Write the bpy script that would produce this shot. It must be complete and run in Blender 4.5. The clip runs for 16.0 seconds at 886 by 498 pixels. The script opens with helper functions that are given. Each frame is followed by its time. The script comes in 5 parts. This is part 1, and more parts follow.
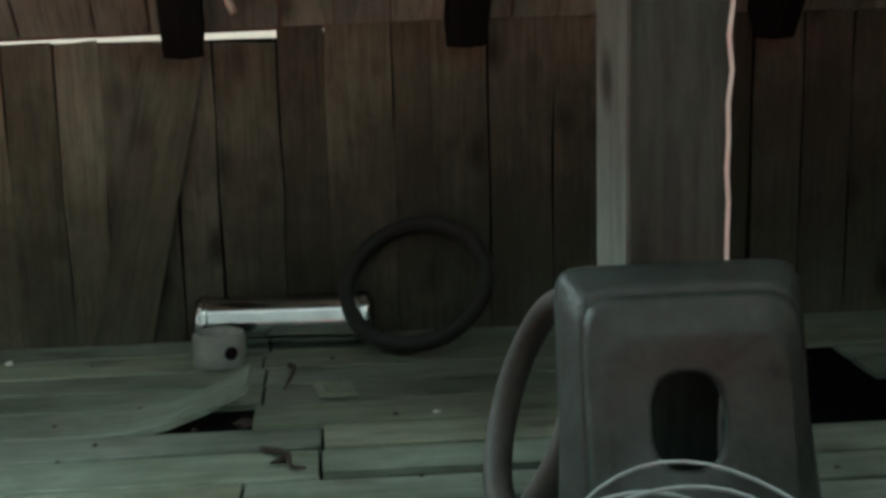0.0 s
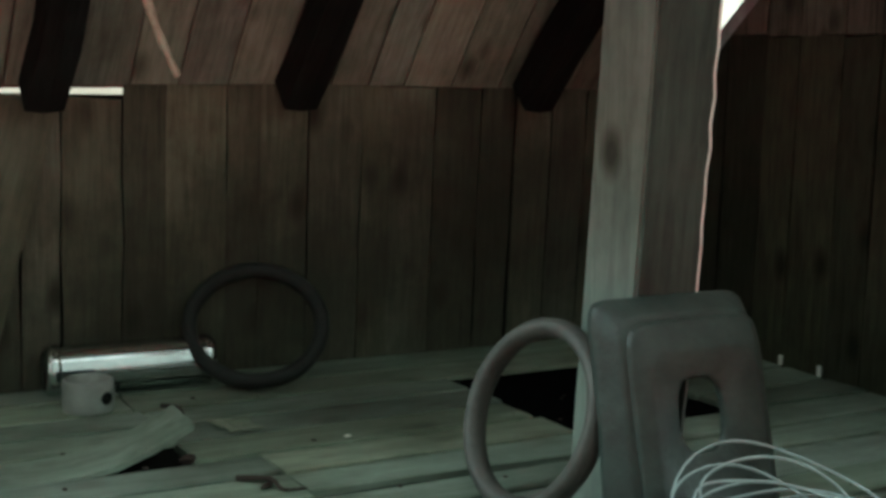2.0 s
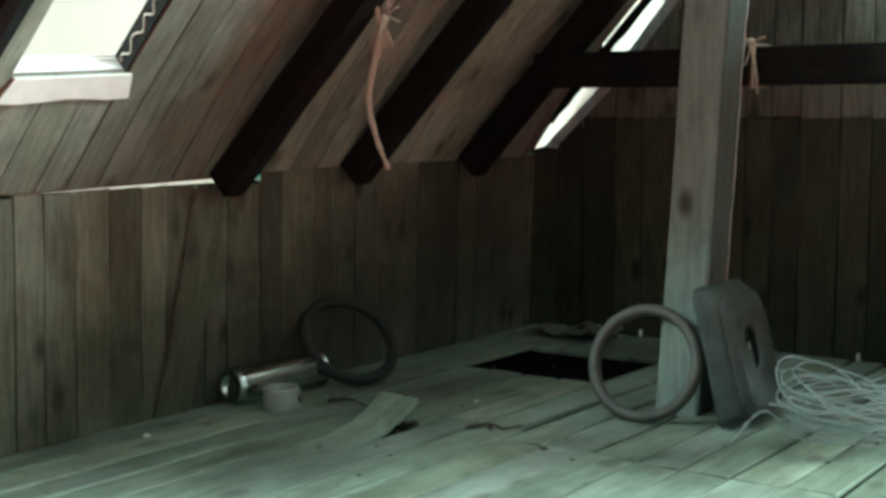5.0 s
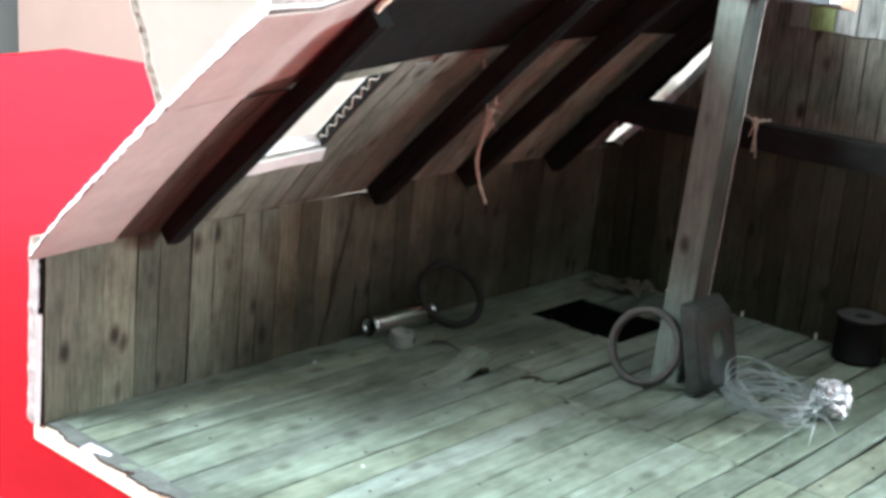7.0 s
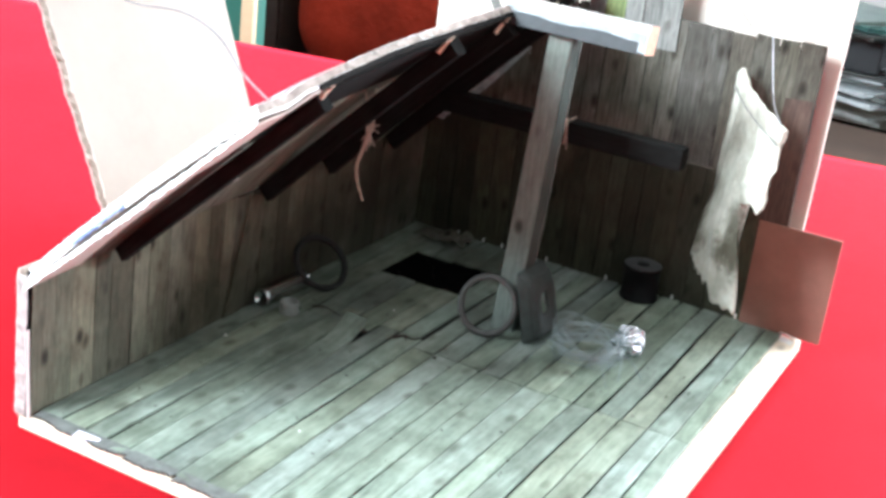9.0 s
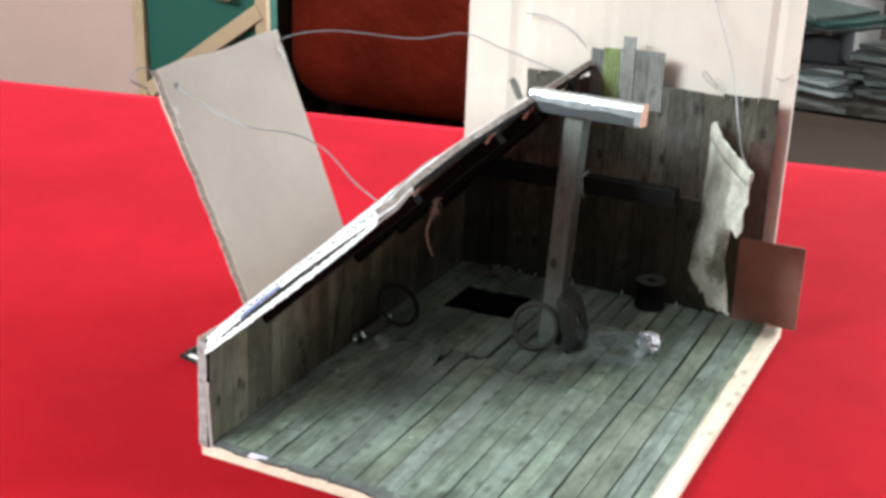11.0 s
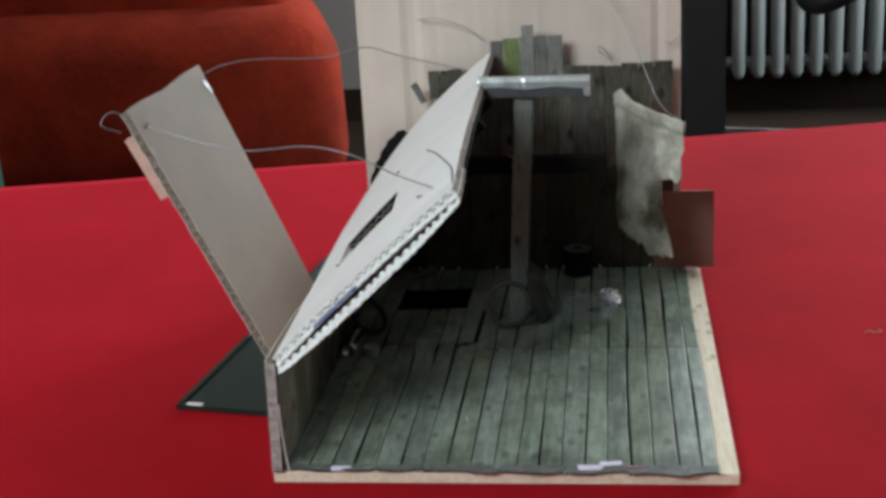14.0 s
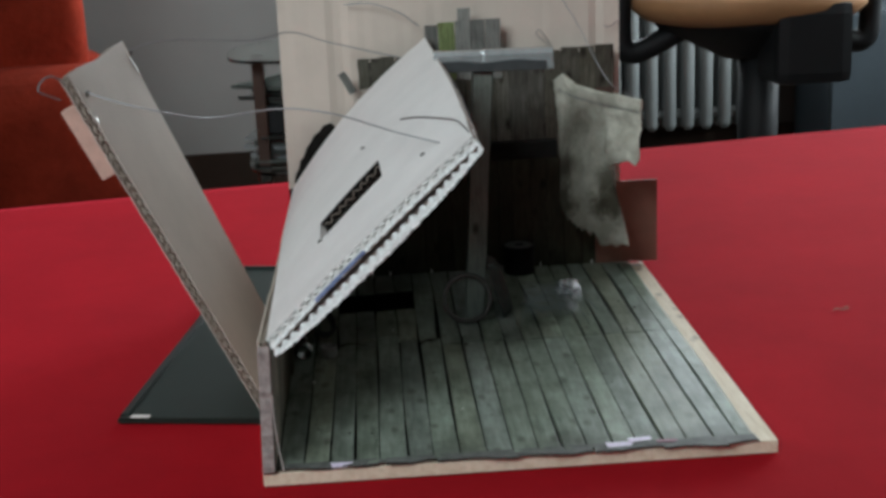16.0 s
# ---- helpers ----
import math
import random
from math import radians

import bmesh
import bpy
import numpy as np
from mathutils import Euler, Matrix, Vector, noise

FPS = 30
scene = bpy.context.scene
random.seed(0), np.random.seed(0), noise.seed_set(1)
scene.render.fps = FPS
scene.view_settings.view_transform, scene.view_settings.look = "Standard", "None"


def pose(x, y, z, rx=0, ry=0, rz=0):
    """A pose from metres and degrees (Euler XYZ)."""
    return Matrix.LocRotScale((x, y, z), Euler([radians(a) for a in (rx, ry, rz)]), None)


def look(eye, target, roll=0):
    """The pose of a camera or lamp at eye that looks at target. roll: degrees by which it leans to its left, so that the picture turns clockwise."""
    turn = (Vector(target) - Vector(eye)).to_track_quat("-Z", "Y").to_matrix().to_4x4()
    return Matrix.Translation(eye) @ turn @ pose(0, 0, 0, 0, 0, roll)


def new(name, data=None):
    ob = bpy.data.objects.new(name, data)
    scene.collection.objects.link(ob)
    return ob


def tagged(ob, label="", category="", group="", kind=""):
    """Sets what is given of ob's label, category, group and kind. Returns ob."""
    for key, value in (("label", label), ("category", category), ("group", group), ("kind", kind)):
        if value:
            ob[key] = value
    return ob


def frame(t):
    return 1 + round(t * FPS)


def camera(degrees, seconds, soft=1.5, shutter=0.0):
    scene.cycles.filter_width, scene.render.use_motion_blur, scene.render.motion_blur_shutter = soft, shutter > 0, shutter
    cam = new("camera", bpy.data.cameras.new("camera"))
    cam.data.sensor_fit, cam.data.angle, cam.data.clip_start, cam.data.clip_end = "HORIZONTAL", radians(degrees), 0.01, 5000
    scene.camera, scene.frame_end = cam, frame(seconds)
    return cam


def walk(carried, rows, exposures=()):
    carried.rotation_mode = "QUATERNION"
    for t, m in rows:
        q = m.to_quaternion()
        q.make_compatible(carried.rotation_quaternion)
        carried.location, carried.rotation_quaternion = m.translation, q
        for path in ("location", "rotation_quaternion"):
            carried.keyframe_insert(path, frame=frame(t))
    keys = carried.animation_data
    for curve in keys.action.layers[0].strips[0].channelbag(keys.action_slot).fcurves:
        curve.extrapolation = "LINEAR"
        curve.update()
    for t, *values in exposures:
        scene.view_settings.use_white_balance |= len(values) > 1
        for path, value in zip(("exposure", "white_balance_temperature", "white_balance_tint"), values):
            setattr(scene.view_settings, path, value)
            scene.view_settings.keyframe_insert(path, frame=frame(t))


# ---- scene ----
cam = camera(37.78, 16.0, soft=3.5)
PATH = [
    (0, look((0.3658, 0.2353, 0.0979), (0.0713, 0.2597, 0.0458), -1.51)),
    (0.5, look((0.3690, 0.2252, 0.0987), (0.0756, 0.2588, 0.0464), -0.90)),
    (1, look((0.3818, 0.1958, 0.0991), (0.0944, 0.2685, 0.0529), 0.59)),
    (1.5, look((0.3842, 0.1590, 0.1036), (0.1091, 0.2708, 0.0610), 0.55)),
    (2, look((0.3737, 0.1184, 0.1046), (0.1160, 0.2661, 0.0628), 1.47)),
    (2.5, look((0.3654, 0.0731, 0.1102), (0.1281, 0.2523, 0.0706), 0.85)),
    (3, look((0.3471, 0.0167, 0.1148), (0.1275, 0.2182, 0.0809), -0.13)),
    (3.2, look((0.3471, 0.0086, 0.1119), (0.1217, 0.2049, 0.0858), -0.43)),
    (5.3, look((0.3678, -0.1616, 0.1259), (0.1954, 0.0820, 0.0949), -0.07)),
    (5.5, look((0.3844, -0.1758, 0.1386), (0.2079, 0.0651, 0.1102), 0.31)),
    (6, look((0.4259, -0.2247, 0.1975), (0.2364, 0.0049, 0.1603), 2.82)),
    (6.5, look((0.4714, -0.2517, 0.2235), (0.2789, -0.0277, 0.1710), 3.59)),
    (7, look((0.4913, -0.2933, 0.2566), (0.3024, -0.0747, 0.1761), 4.44)),
    (7.5, look((0.4807, -0.3349, 0.2995), (0.3045, -0.1100, 0.2078), 6.75)),
    (8, look((0.4764, -0.3838, 0.3336), (0.3165, -0.1507, 0.2332), 7.77)),
    (8.5, look((0.4837, -0.4171, 0.3574), (0.3384, -0.1789, 0.2473), 7.85)),
    (9, look((0.4786, -0.4555, 0.3802), (0.3528, -0.2062, 0.2704), 6.83)),
    (9.5, look((0.4958, -0.4950, 0.4090), (0.3815, -0.2413, 0.2967), 5.04)),
    (10, look((0.5177, -0.5441, 0.4402), (0.3931, -0.2952, 0.3283), 2.16)),
    (10.2, look((0.5336, -0.5721, 0.4575), (0.4061, -0.3240, 0.3470), 1.93)),
    (12.3, look((0.4546, -0.7902, 0.5076), (0.3610, -0.5254, 0.4022), -1.46)),
    (12.5, look((0.4322, -0.8032, 0.5000), (0.3483, -0.5344, 0.3963), -1.85)),
    (13, look((0.3675, -0.8090, 0.4788), (0.3059, -0.5336, 0.3770), -3.11)),
    (13.5, look((0.3034, -0.8114, 0.4647), (0.2574, -0.5323, 0.3647), -3.93)),
    (14, look((0.2490, -0.8105, 0.4526), (0.2090, -0.5290, 0.3568), -3.63)),
    (14.5, look((0.2057, -0.7964, 0.4458), (0.1817, -0.5119, 0.3537), -2.83)),
    (15, look((0.1644, -0.7880, 0.4273), (0.1508, -0.5019, 0.3382), -2.98)),
    (15.5, look((0.1303, -0.7796, 0.4013), (0.1313, -0.4935, 0.3109), -3.64)),
    (16, look((0.0840, -0.7561, 0.3579), (0.0978, -0.4673, 0.2783), -2.66)),
]
EXPOSURES = [
    (0, 0.92, 5700, -14), (2, 1.14, 5700, -19), (3, 1.26, 5700, -22), (5.5, 1.28, 5600, -20), (6.5, 1.23, 5700, -6), (8.5, 1.34, 5700, 4), (9.5, 1.24, 5700, 5),
    (10.2, 0.90, 5800, 4), (12.3, -0.72, 6200, 3), (14.5, -1.07, 6000, 3), (16, -1.36, 6000, 3),
]
walk(cam, PATH, EXPOSURES)

# ---- world and light ----
world = bpy.data.worlds.new("world")
scene.world = world
world.use_nodes = True
_sky = world.node_tree.nodes.new("ShaderNodeTexSky")
_sky.sky_type, _sky.sun_disc = "NISHITA", False
_sky.sun_elevation, _sky.sun_rotation = radians(38), radians(215)
world.node_tree.links.new(_sky.outputs[0], world.node_tree.nodes["Background"].inputs[0])
world.node_tree.nodes["Background"].inputs[1].default_value = 0.1


def window_light(name, eye, target, width, height, watts, colour):
    lamp = bpy.data.lights.new(name, "AREA")
    lamp.shape, lamp.size, lamp.size_y, lamp.energy, lamp.color = "RECTANGLE", width, height, watts, colour
    ob = new(name, lamp)
    ob.matrix_world = look(eye, target)
    return ob


window_light("window_daylight", (-1.40, -2.195, 1.88), (-1.40, 0.0, 1.88), 1.5, 1.0, 176, (0.95, 0.99, 1.0))
window_light("east_window_daylight", (2.695, 3.05, 0.95), (0.0, 3.05, 0.95), 1.6, 1.2, 270, (0.97, 0.98, 1.0))
# unseen fill lamp, added to brighten the right side of the cloth
window_light("north_fill_light", (1.15, 4.295, 1.05), (1.15, 0.0, 1.05), 1.5, 1.1, 150, (0.97, 0.98, 1.0))


# ---- materials ----
def nodes_of(name):
    m = bpy.data.materials.new(name)
    m.use_nodes = True
    nt = m.node_tree
    return m, nt, nt.nodes["Principled BSDF"]


def add(nt, kind, **props):
    n = nt.nodes.new(kind)
    for k, v in props.items():
        if k == "operation":
            n.operation = v
        elif k == "blend_type":
            n.blend_type = v
        elif k == "data_type":
            n.data_type = v
    return n


def coords(nt, scale):
    tc = nt.nodes.new("ShaderNodeTexCoord")
    info = nt.nodes.new("ShaderNodeObjectInfo")
    mul = add(nt, "ShaderNodeVectorMath", operation="MULTIPLY")
    mul.inputs[1].default_value = scale
    nt.links.new(tc.outputs["Object"], mul.inputs[0])
    off = add(nt, "ShaderNodeVectorMath", operation="SCALE")
    off.inputs[0].default_value = (37.0, 91.0, 53.0)
    nt.links.new(info.outputs["Random"], off.inputs["Scale"])
    plus = add(nt, "ShaderNodeVectorMath", operation="ADD")
    nt.links.new(mul.outputs[0], plus.inputs[0])
    nt.links.new(off.outputs[0], plus.inputs[1])
    return plus.outputs[0], info


def noise_tex(nt, vec, scale, detail=4.0, rough=0.6, dist=0.0):
    n = nt.nodes.new("ShaderNodeTexNoise")
    n.inputs["Scale"].default_value, n.inputs["Detail"].default_value = scale, detail
    n.inputs["Roughness"].default_value, n.inputs["Distortion"].default_value = rough, dist
    nt.links.new(vec, n.inputs["Vector"])
    return n.outputs["Fac"]


def ramp(nt, fac, stops):
    r = nt.nodes.new("ShaderNodeValToRGB")
    els = r.color_ramp.elements
    while len(els) < len(stops):
        els.new(0.5)
    for e, (p, c) in zip(els, stops):
        e.position, e.color = p, (*c, 1) if len(c) == 3 else c
    nt.links.new(fac, r.inputs["Fac"])
    return r.outputs["Color"]


def mixc(nt, fac, a, b, mode="MIX"):
    m = nt.nodes.new("ShaderNodeMix")
    m.data_type, m.blend_type = "RGBA", mode
    for sock, v in ((m.inputs[0], fac), (m.inputs[6], a), (m.inputs[7], b)):
        if isinstance(v, (int, float)):
            sock.default_value = v
        elif isinstance(v, tuple):
            sock.default_value = (*v, 1)
        else:
            nt.links.new(v, sock)
    return m.outputs[2]


def bump(nt, bsdf, height, strength, distance):
    b = nt.nodes.new("ShaderNodeBump")
    b.inputs["Strength"].default_value, b.inputs["Distance"].default_value = strength, distance
    nt.links.new(height, b.inputs["Height"])
    nt.links.new(b.outputs[0], bsdf.inputs["Normal"])


def soot_and_shade(nt, col, spots, tint, warp_scale=55.0, reach=0.05):
    """Soaked blotches and painted-in shade with ragged outlines: each (place, size, soft edge, depth)."""
    geo = nt.nodes.new("ShaderNodeNewGeometry")
    warp = noise_tex(nt, geo.outputs["Position"], warp_scale, 5, 0.7)
    for spot, size, soft_edge, depth in spots:
        d = add(nt, "ShaderNodeVectorMath", operation="DISTANCE")
        d.inputs[1].default_value = spot
        nt.links.new(geo.outputs["Position"], d.inputs[0])
        q = nt.nodes.new("ShaderNodeMath")
        q.operation = "MULTIPLY_ADD"
        nt.links.new(warp, q.inputs[0])
        q.inputs[1].default_value = reach
        nt.links.new(d.outputs["Value"], q.inputs[2])
        fac = nt.nodes.new("ShaderNodeMapRange")
        fac.inputs["From Min"].default_value, fac.inputs["From Max"].default_value = size, size + soft_edge
        fac.inputs["To Min"].default_value, fac.inputs["To Max"].default_value = depth, 0.0
        nt.links.new(q.outputs[0], fac.inputs["Value"])
        col = mixc(nt, fac.outputs[0], col, tint)
    return col


def wood(name, dark, mid, light, knots=0.8, rough=0.75, vary=0.35, grain=(700.0, 45.0, 700.0), stain=(0.5, 0.5, 0.5), hues=0.0, blots=0.0, stains_and_shade=()):
    """Plank surface: grain along the local y axis, knots, staining, placed blotches partly standing in for shade, and a
    tone of its own per piece.
    """
    m, nt, bsdf = nodes_of(name)
    vec, info = coords(nt, grain)
    g = noise_tex(nt, vec, 1.0, 6, 0.65, 0.6)
    col = ramp(nt, g, [(0.28, dark), (0.52, mid), (0.78, light)])
    vec2, _ = coords(nt, (75.0, 42.0, 75.0))
    vor = nt.nodes.new("ShaderNodeTexVoronoi")
    vor.inputs["Scale"].default_value = 1.0
    nt.links.new(vec2, vor.inputs["Vector"])
    knot = ramp(nt, vor.outputs["Distance"], [(0.09, (0.14, 0.12, 0.10)), (0.16, (0.42, 0.38, 0.34)), (0.30, (1, 1, 1))])
    some = ramp(nt, vor.outputs["Color"], [(0.33, (0, 0, 0)), (0.42, (1, 1, 1))])
    knot = mixc(nt, some, (1.0, 1.0, 1.0), knot)
    col = mixc(nt, knots, col, knot, "MULTIPLY")
    vec3, _ = coords(nt, (48.0, 30.0, 48.0))
    st = noise_tex(nt, vec3, 1.0, 5, 0.7)
    col = mixc(nt, 0.75, col, ramp(nt, st, [(0.3, stain), (0.6, (1, 1, 1))]), "MULTIPLY")
    tone = nt.nodes.new("ShaderNodeMapRange")
    tone.inputs["To Min"].default_value, tone.inputs["To Max"].default_value = 1 - vary, 1 + vary * 0.55
    nt.links.new(info.outputs["Random"], tone.inputs["Value"])
    comb = nt.nodes.new("ShaderNodeCombineColor")
    for k in range(3):
        nt.links.new(tone.outputs[0], comb.inputs[k])
    col = mixc(nt, 1.0, col, comb.outputs[0], "MULTIPLY")
    if hues:
        turn = nt.nodes.new("ShaderNodeMath")
        turn.operation = "MULTIPLY"
        turn.inputs[1].default_value = 7.31
        nt.links.new(info.outputs["Random"], turn.inputs[0])
        wrap = nt.nodes.new("ShaderNodeMath")
        wrap.operation = "FRACT"
        nt.links.new(turn.outputs[0], wrap.inputs[0])
        col = mixc(nt, hues, col, ramp(nt, wrap.outputs[0], [(0.0, (1.0, 0.96, 0.84)), (0.4, (0.90, 1.0, 0.88)), (0.7, (0.92, 1.0, 1.0)), (1.0, (0.94, 0.97, 1.10))]), "MULTIPLY")
    if blots:
        geo = nt.nodes.new("ShaderNodeNewGeometry")
        big = noise_tex(nt, geo.outputs["Position"], 17.0, 5, 0.62, 0.4)
        col = mixc(nt, blots, col, ramp(nt, big, [(0.33, (0.36, 0.33, 0.28)), (0.46, (0.80, 0.78, 0.73)), (0.58, (1, 1, 1))]), "MULTIPLY")
    if stains_and_shade:
        col = soot_and_shade(nt, col, stains_and_shade, (dark[0] * 0.28, dark[1] * 0.26, dark[2] * 0.24))
    nt.links.new(col, bsdf.inputs["Base Color"])
    bsdf.inputs["Roughness"].default_value = rough
    bsdf.inputs["Specular IOR Level"].default_value = 0.25 if rough > 0.4 else 0.75
    bump(nt, bsdf, g, 0.35, 0.0006)
    return m


def plain(name, colour, rough=0.6, metal=0.0, spots=0.25, scale=120.0, relief=0.0, relief_scale=600.0, spec=0.4):
    """A surface of one colour with mottling at two scales."""
    m, nt, bsdf = nodes_of(name)
    vec, _ = coords(nt, (1.0, 1.0, 1.0))
    a = noise_tex(nt, vec, scale, 5, 0.65)
    b = noise_tex(nt, vec, scale * 9, 3, 0.6)
    lo = tuple(c * (1 - spots) for c in colour)
    hi = tuple(min(1.0, c * (1 + spots * 0.6)) for c in colour)
    col = ramp(nt, a, [(0.3, lo), (0.7, hi)])
    col = mixc(nt, 0.35, col, ramp(nt, b, [(0.3, (1 - spots,) * 3), (0.7, (1, 1, 1))]), "MULTIPLY")
    nt.links.new(col, bsdf.inputs["Base Color"])
    bsdf.inputs["Roughness"].default_value, bsdf.inputs["Metallic"].default_value = rough, metal
    bsdf.inputs["Specular IOR Level"].default_value = spec
    if relief:
        c = noise_tex(nt, vec, relief_scale, 5, 0.6)
        bump(nt, bsdf, c, 0.6, relief)
    return m


def glass_mat(name, tint=(0.85, 0.95, 0.9)):
    m, nt, bsdf = nodes_of(name)
    bsdf.inputs["Base Color"].default_value = (*tint, 1)
    bsdf.inputs["Transmission Weight"].default_value = 1.0
    bsdf.inputs["Roughness"].default_value = 0.02
    return m


# Spots along the front are staining; those further back also paint in roof shade.
M_FLOOR = wood("floor_strip", (0.168, 0.193, 0.157), (0.278, 0.314, 0.260), (0.392, 0.432, 0.374), 0.6, 0.42, 0.2, (240.0, 26.0, 240.0), (0.36, 0.365, 0.33), 0.55, 0.4,
               (((0.060, 0.262, 0.012), 0.030, 0.05, 0.5), ((0.085, 0.150, 0.012), 0.030, 0.03, 0.42), ((0.135, 0.290, 0.012), 0.035, 0.04, 0.5), ((0.040, 0.035, 0.012), 0.026, 0.02, 0.4), ((0.120, 0.004, 0.012), 0.040, 0.018, 0.55), ((0.200, 0.000, 0.012), 0.044, 0.018, 0.6), ((0.285, 0.002, 0.012), 0.042, 0.018, 0.6),
                ((0.215, 0.330, 0.012), 0.036, 0.05, 0.42), ((0.235, 0.165, 0.012), 0.030, 0.02, 0.25), ((0.090, 0.385, 0.012), 0.040, 0.04, 0.55), ((0.175, 0.215, 0.012), 0.030, 0.03, 0.3)))
# The low and rear spots paint the dimness deep under the eaves into the boards.
M_WALL = wood("wall_strip", (0.086, 0.083, 0.059), (0.168, 0.161, 0.117), (0.240, 0.231, 0.174), 1.0, 0.7, 0.42, (700.0, 45.0, 700.0), (0.36, 0.34, 0.31), 0.35, 0.65,
              (((0.010, 0.290, 0.040), 0.040, 0.05, 0.72), ((0.010, 0.365, 0.052), 0.045, 0.05, 0.75), ((0.010, 0.225, 0.026), 0.030, 0.03, 0.5), ((0.010, 0.120, 0.030), 0.028, 0.03, 0.4), ((0.010, 0.185, 0.026), 0.036, 0.04, 0.5), ((0.010, 0.250, 0.034), 0.040, 0.04, 0.6)))
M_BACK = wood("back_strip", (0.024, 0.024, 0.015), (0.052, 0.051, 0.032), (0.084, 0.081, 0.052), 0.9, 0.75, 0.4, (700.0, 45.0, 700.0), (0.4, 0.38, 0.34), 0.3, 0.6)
M_ROOFIN = wood("roof_strip", (0.170, 0.178, 0.144), (0.315, 0.326, 0.270), (0.415, 0.428, 0.360), 0.9, 0.75, 0.4, (700.0, 45.0, 700.0), (0.4, 0.4, 0.36), 0.3, 0.5)
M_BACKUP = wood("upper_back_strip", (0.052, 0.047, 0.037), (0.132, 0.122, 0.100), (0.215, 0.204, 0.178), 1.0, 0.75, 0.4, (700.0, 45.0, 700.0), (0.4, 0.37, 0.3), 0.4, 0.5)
M_GREYSTRIP = wood("grey_strip", (0.10, 0.10, 0.095), (0.22, 0.22, 0.20), (0.32, 0.32, 0.29), 0.5, 0.8, 0.4)
M_RAFTER = wood("rafter_dark", (0.006, 0.006, 0.0055), (0.012, 0.0118, 0.011), (0.021, 0.0205, 0.019), 0.3, 0.95, 0.2)
M_RAFTER.node_tree.nodes["Principled BSDF"].inputs["Specular IOR Level"].default_value = 0.05
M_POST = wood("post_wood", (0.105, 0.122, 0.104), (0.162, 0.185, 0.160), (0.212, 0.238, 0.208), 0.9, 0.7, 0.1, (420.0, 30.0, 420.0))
M_POSTSHADE = wood("post_shaded_side", (0.026, 0.034, 0.028), (0.050, 0.063, 0.053), (0.074, 0.090, 0.077), 0.9, 0.8, 0.1, (420.0, 30.0, 420.0))
M_PINE = wood("pine", (0.70, 0.58, 0.42), (0.83, 0.72, 0.56), (0.90, 0.80, 0.66), 0.5, 0.6, 0.05, (260.0, 14.0, 260.0), (0.8, 0.75, 0.7))
M_BARWOOD = plain("cut_wood", (0.55, 0.33, 0.22), 0.8, 0, 0.3, 300.0)
M_CARD = plain("cardboard", (0.63, 0.545, 0.47), 0.85, 0, 0.055, 22.0, 0.00012, 700.0, 0.2)
M_ROOFCARD = plain("pale_cardboard", (0.76, 0.735, 0.72), 0.8, 0, 0.06, 22.0, 0.00012, 700.0, 0.25)
M_LINER = plain("bare_liner", (0.42, 0.345, 0.305), 0.85, 0, 0.12, 60.0, 0.0002, 700.0, 0.2)
M_CARDIN = plain("stained_cardboard", (0.20, 0.15, 0.125), 0.85, 0, 0.55, 38.0, 0.0003, 900.0, 0.2)
M_CARDEDGE = plain("cardboard_edge", (0.86, 0.86, 0.85), 0.9, 0, 0.25, 300.0, 0.0004, 1500.0, 0.1)
M_FLUTE = plain("cardboard_flute", (0.84, 0.83, 0.80), 0.9, 0, 0.25, 300.0, 0, 600, 0.1)
M_FLUTEBROWN = plain("brown_flute", (0.42, 0.36, 0.30), 0.9, 0, 0.25, 300.0, 0, 600, 0.1)
M_GAPLIGHT = plain("gap_light_grey", (0.40, 0.44, 0.44), 0.85, 0, 0.4, 140.0, 0.0004, 700.0, 0.2)
M_LIP = plain("grey_card_edge", (0.40, 0.37, 0.35), 0.95, 0, 0.4, 220.0, 0.0005, 900.0, 0.1)
M_FRAY = plain("frayed_card", (0.36, 0.31, 0.275), 0.95, 0, 0.5, 160.0, 0.0006, 700.0, 0.1)
M_HATCH = plain("hatch_black", (0.004, 0.004, 0.004), 1.0, 0, 0.2, 100.0, 0, 600, 0.0)
M_PAINT_AND_SHADE = plain("dark_paint_and_shade", (0.011, 0.010, 0.009), 0.9, 0, 0.4, 150.0, 0.0003, 900.0, 0.08)
M_BROWN = plain("brown_board", (0.225, 0.115, 0.084), 0.6, 0, 0.12, 60.0, 0.0001, 900.0, 0.3)
M_FOILTAPE = plain("silver_tape", (0.60, 0.635, 0.645), 0.24, 0.75, 0.16, 90.0, 0.00012, 90.0)
M_BARSHADE = plain("bar_shade", (0.045, 0.050, 0.052), 0.45, 0.0, 0.2, 120.0, 0.0003, 500.0)
M_FOIL = plain("foil", (0.56, 0.58, 0.60), 0.26, 1.0, 0.1, 300.0, 0.001, 700.0)
M_CHROME = plain("chrome", (0.62, 0.66, 0.66), 0.15, 1.0, 0.2, 200.0)
M_WHITEPLASTIC = plain("white_plastic", (0.30, 0.305, 0.285), 0.5, 0, 0.2, 200.0)
M_GREYSHEET = plain("grey_sheet", (0.032, 0.040, 0.035), 0.52, 0.0, 0.5, 110.0, 0.0005, 420.0)
M_RUBBER = plain("ring_rubber", (0.058, 0.053, 0.047), 0.6, 0, 0.35, 150.0, 0.0003, 900.0)
M_BLACKSPOOL = plain("black_plastic", (0.006, 0.006, 0.006), 0.7, 0, 0.2, 200.0, 0, 600, 0.15)
M_SPOOLTOP = plain("spool_top", (0.07, 0.07, 0.067), 0.5, 0, 0.3, 200.0)
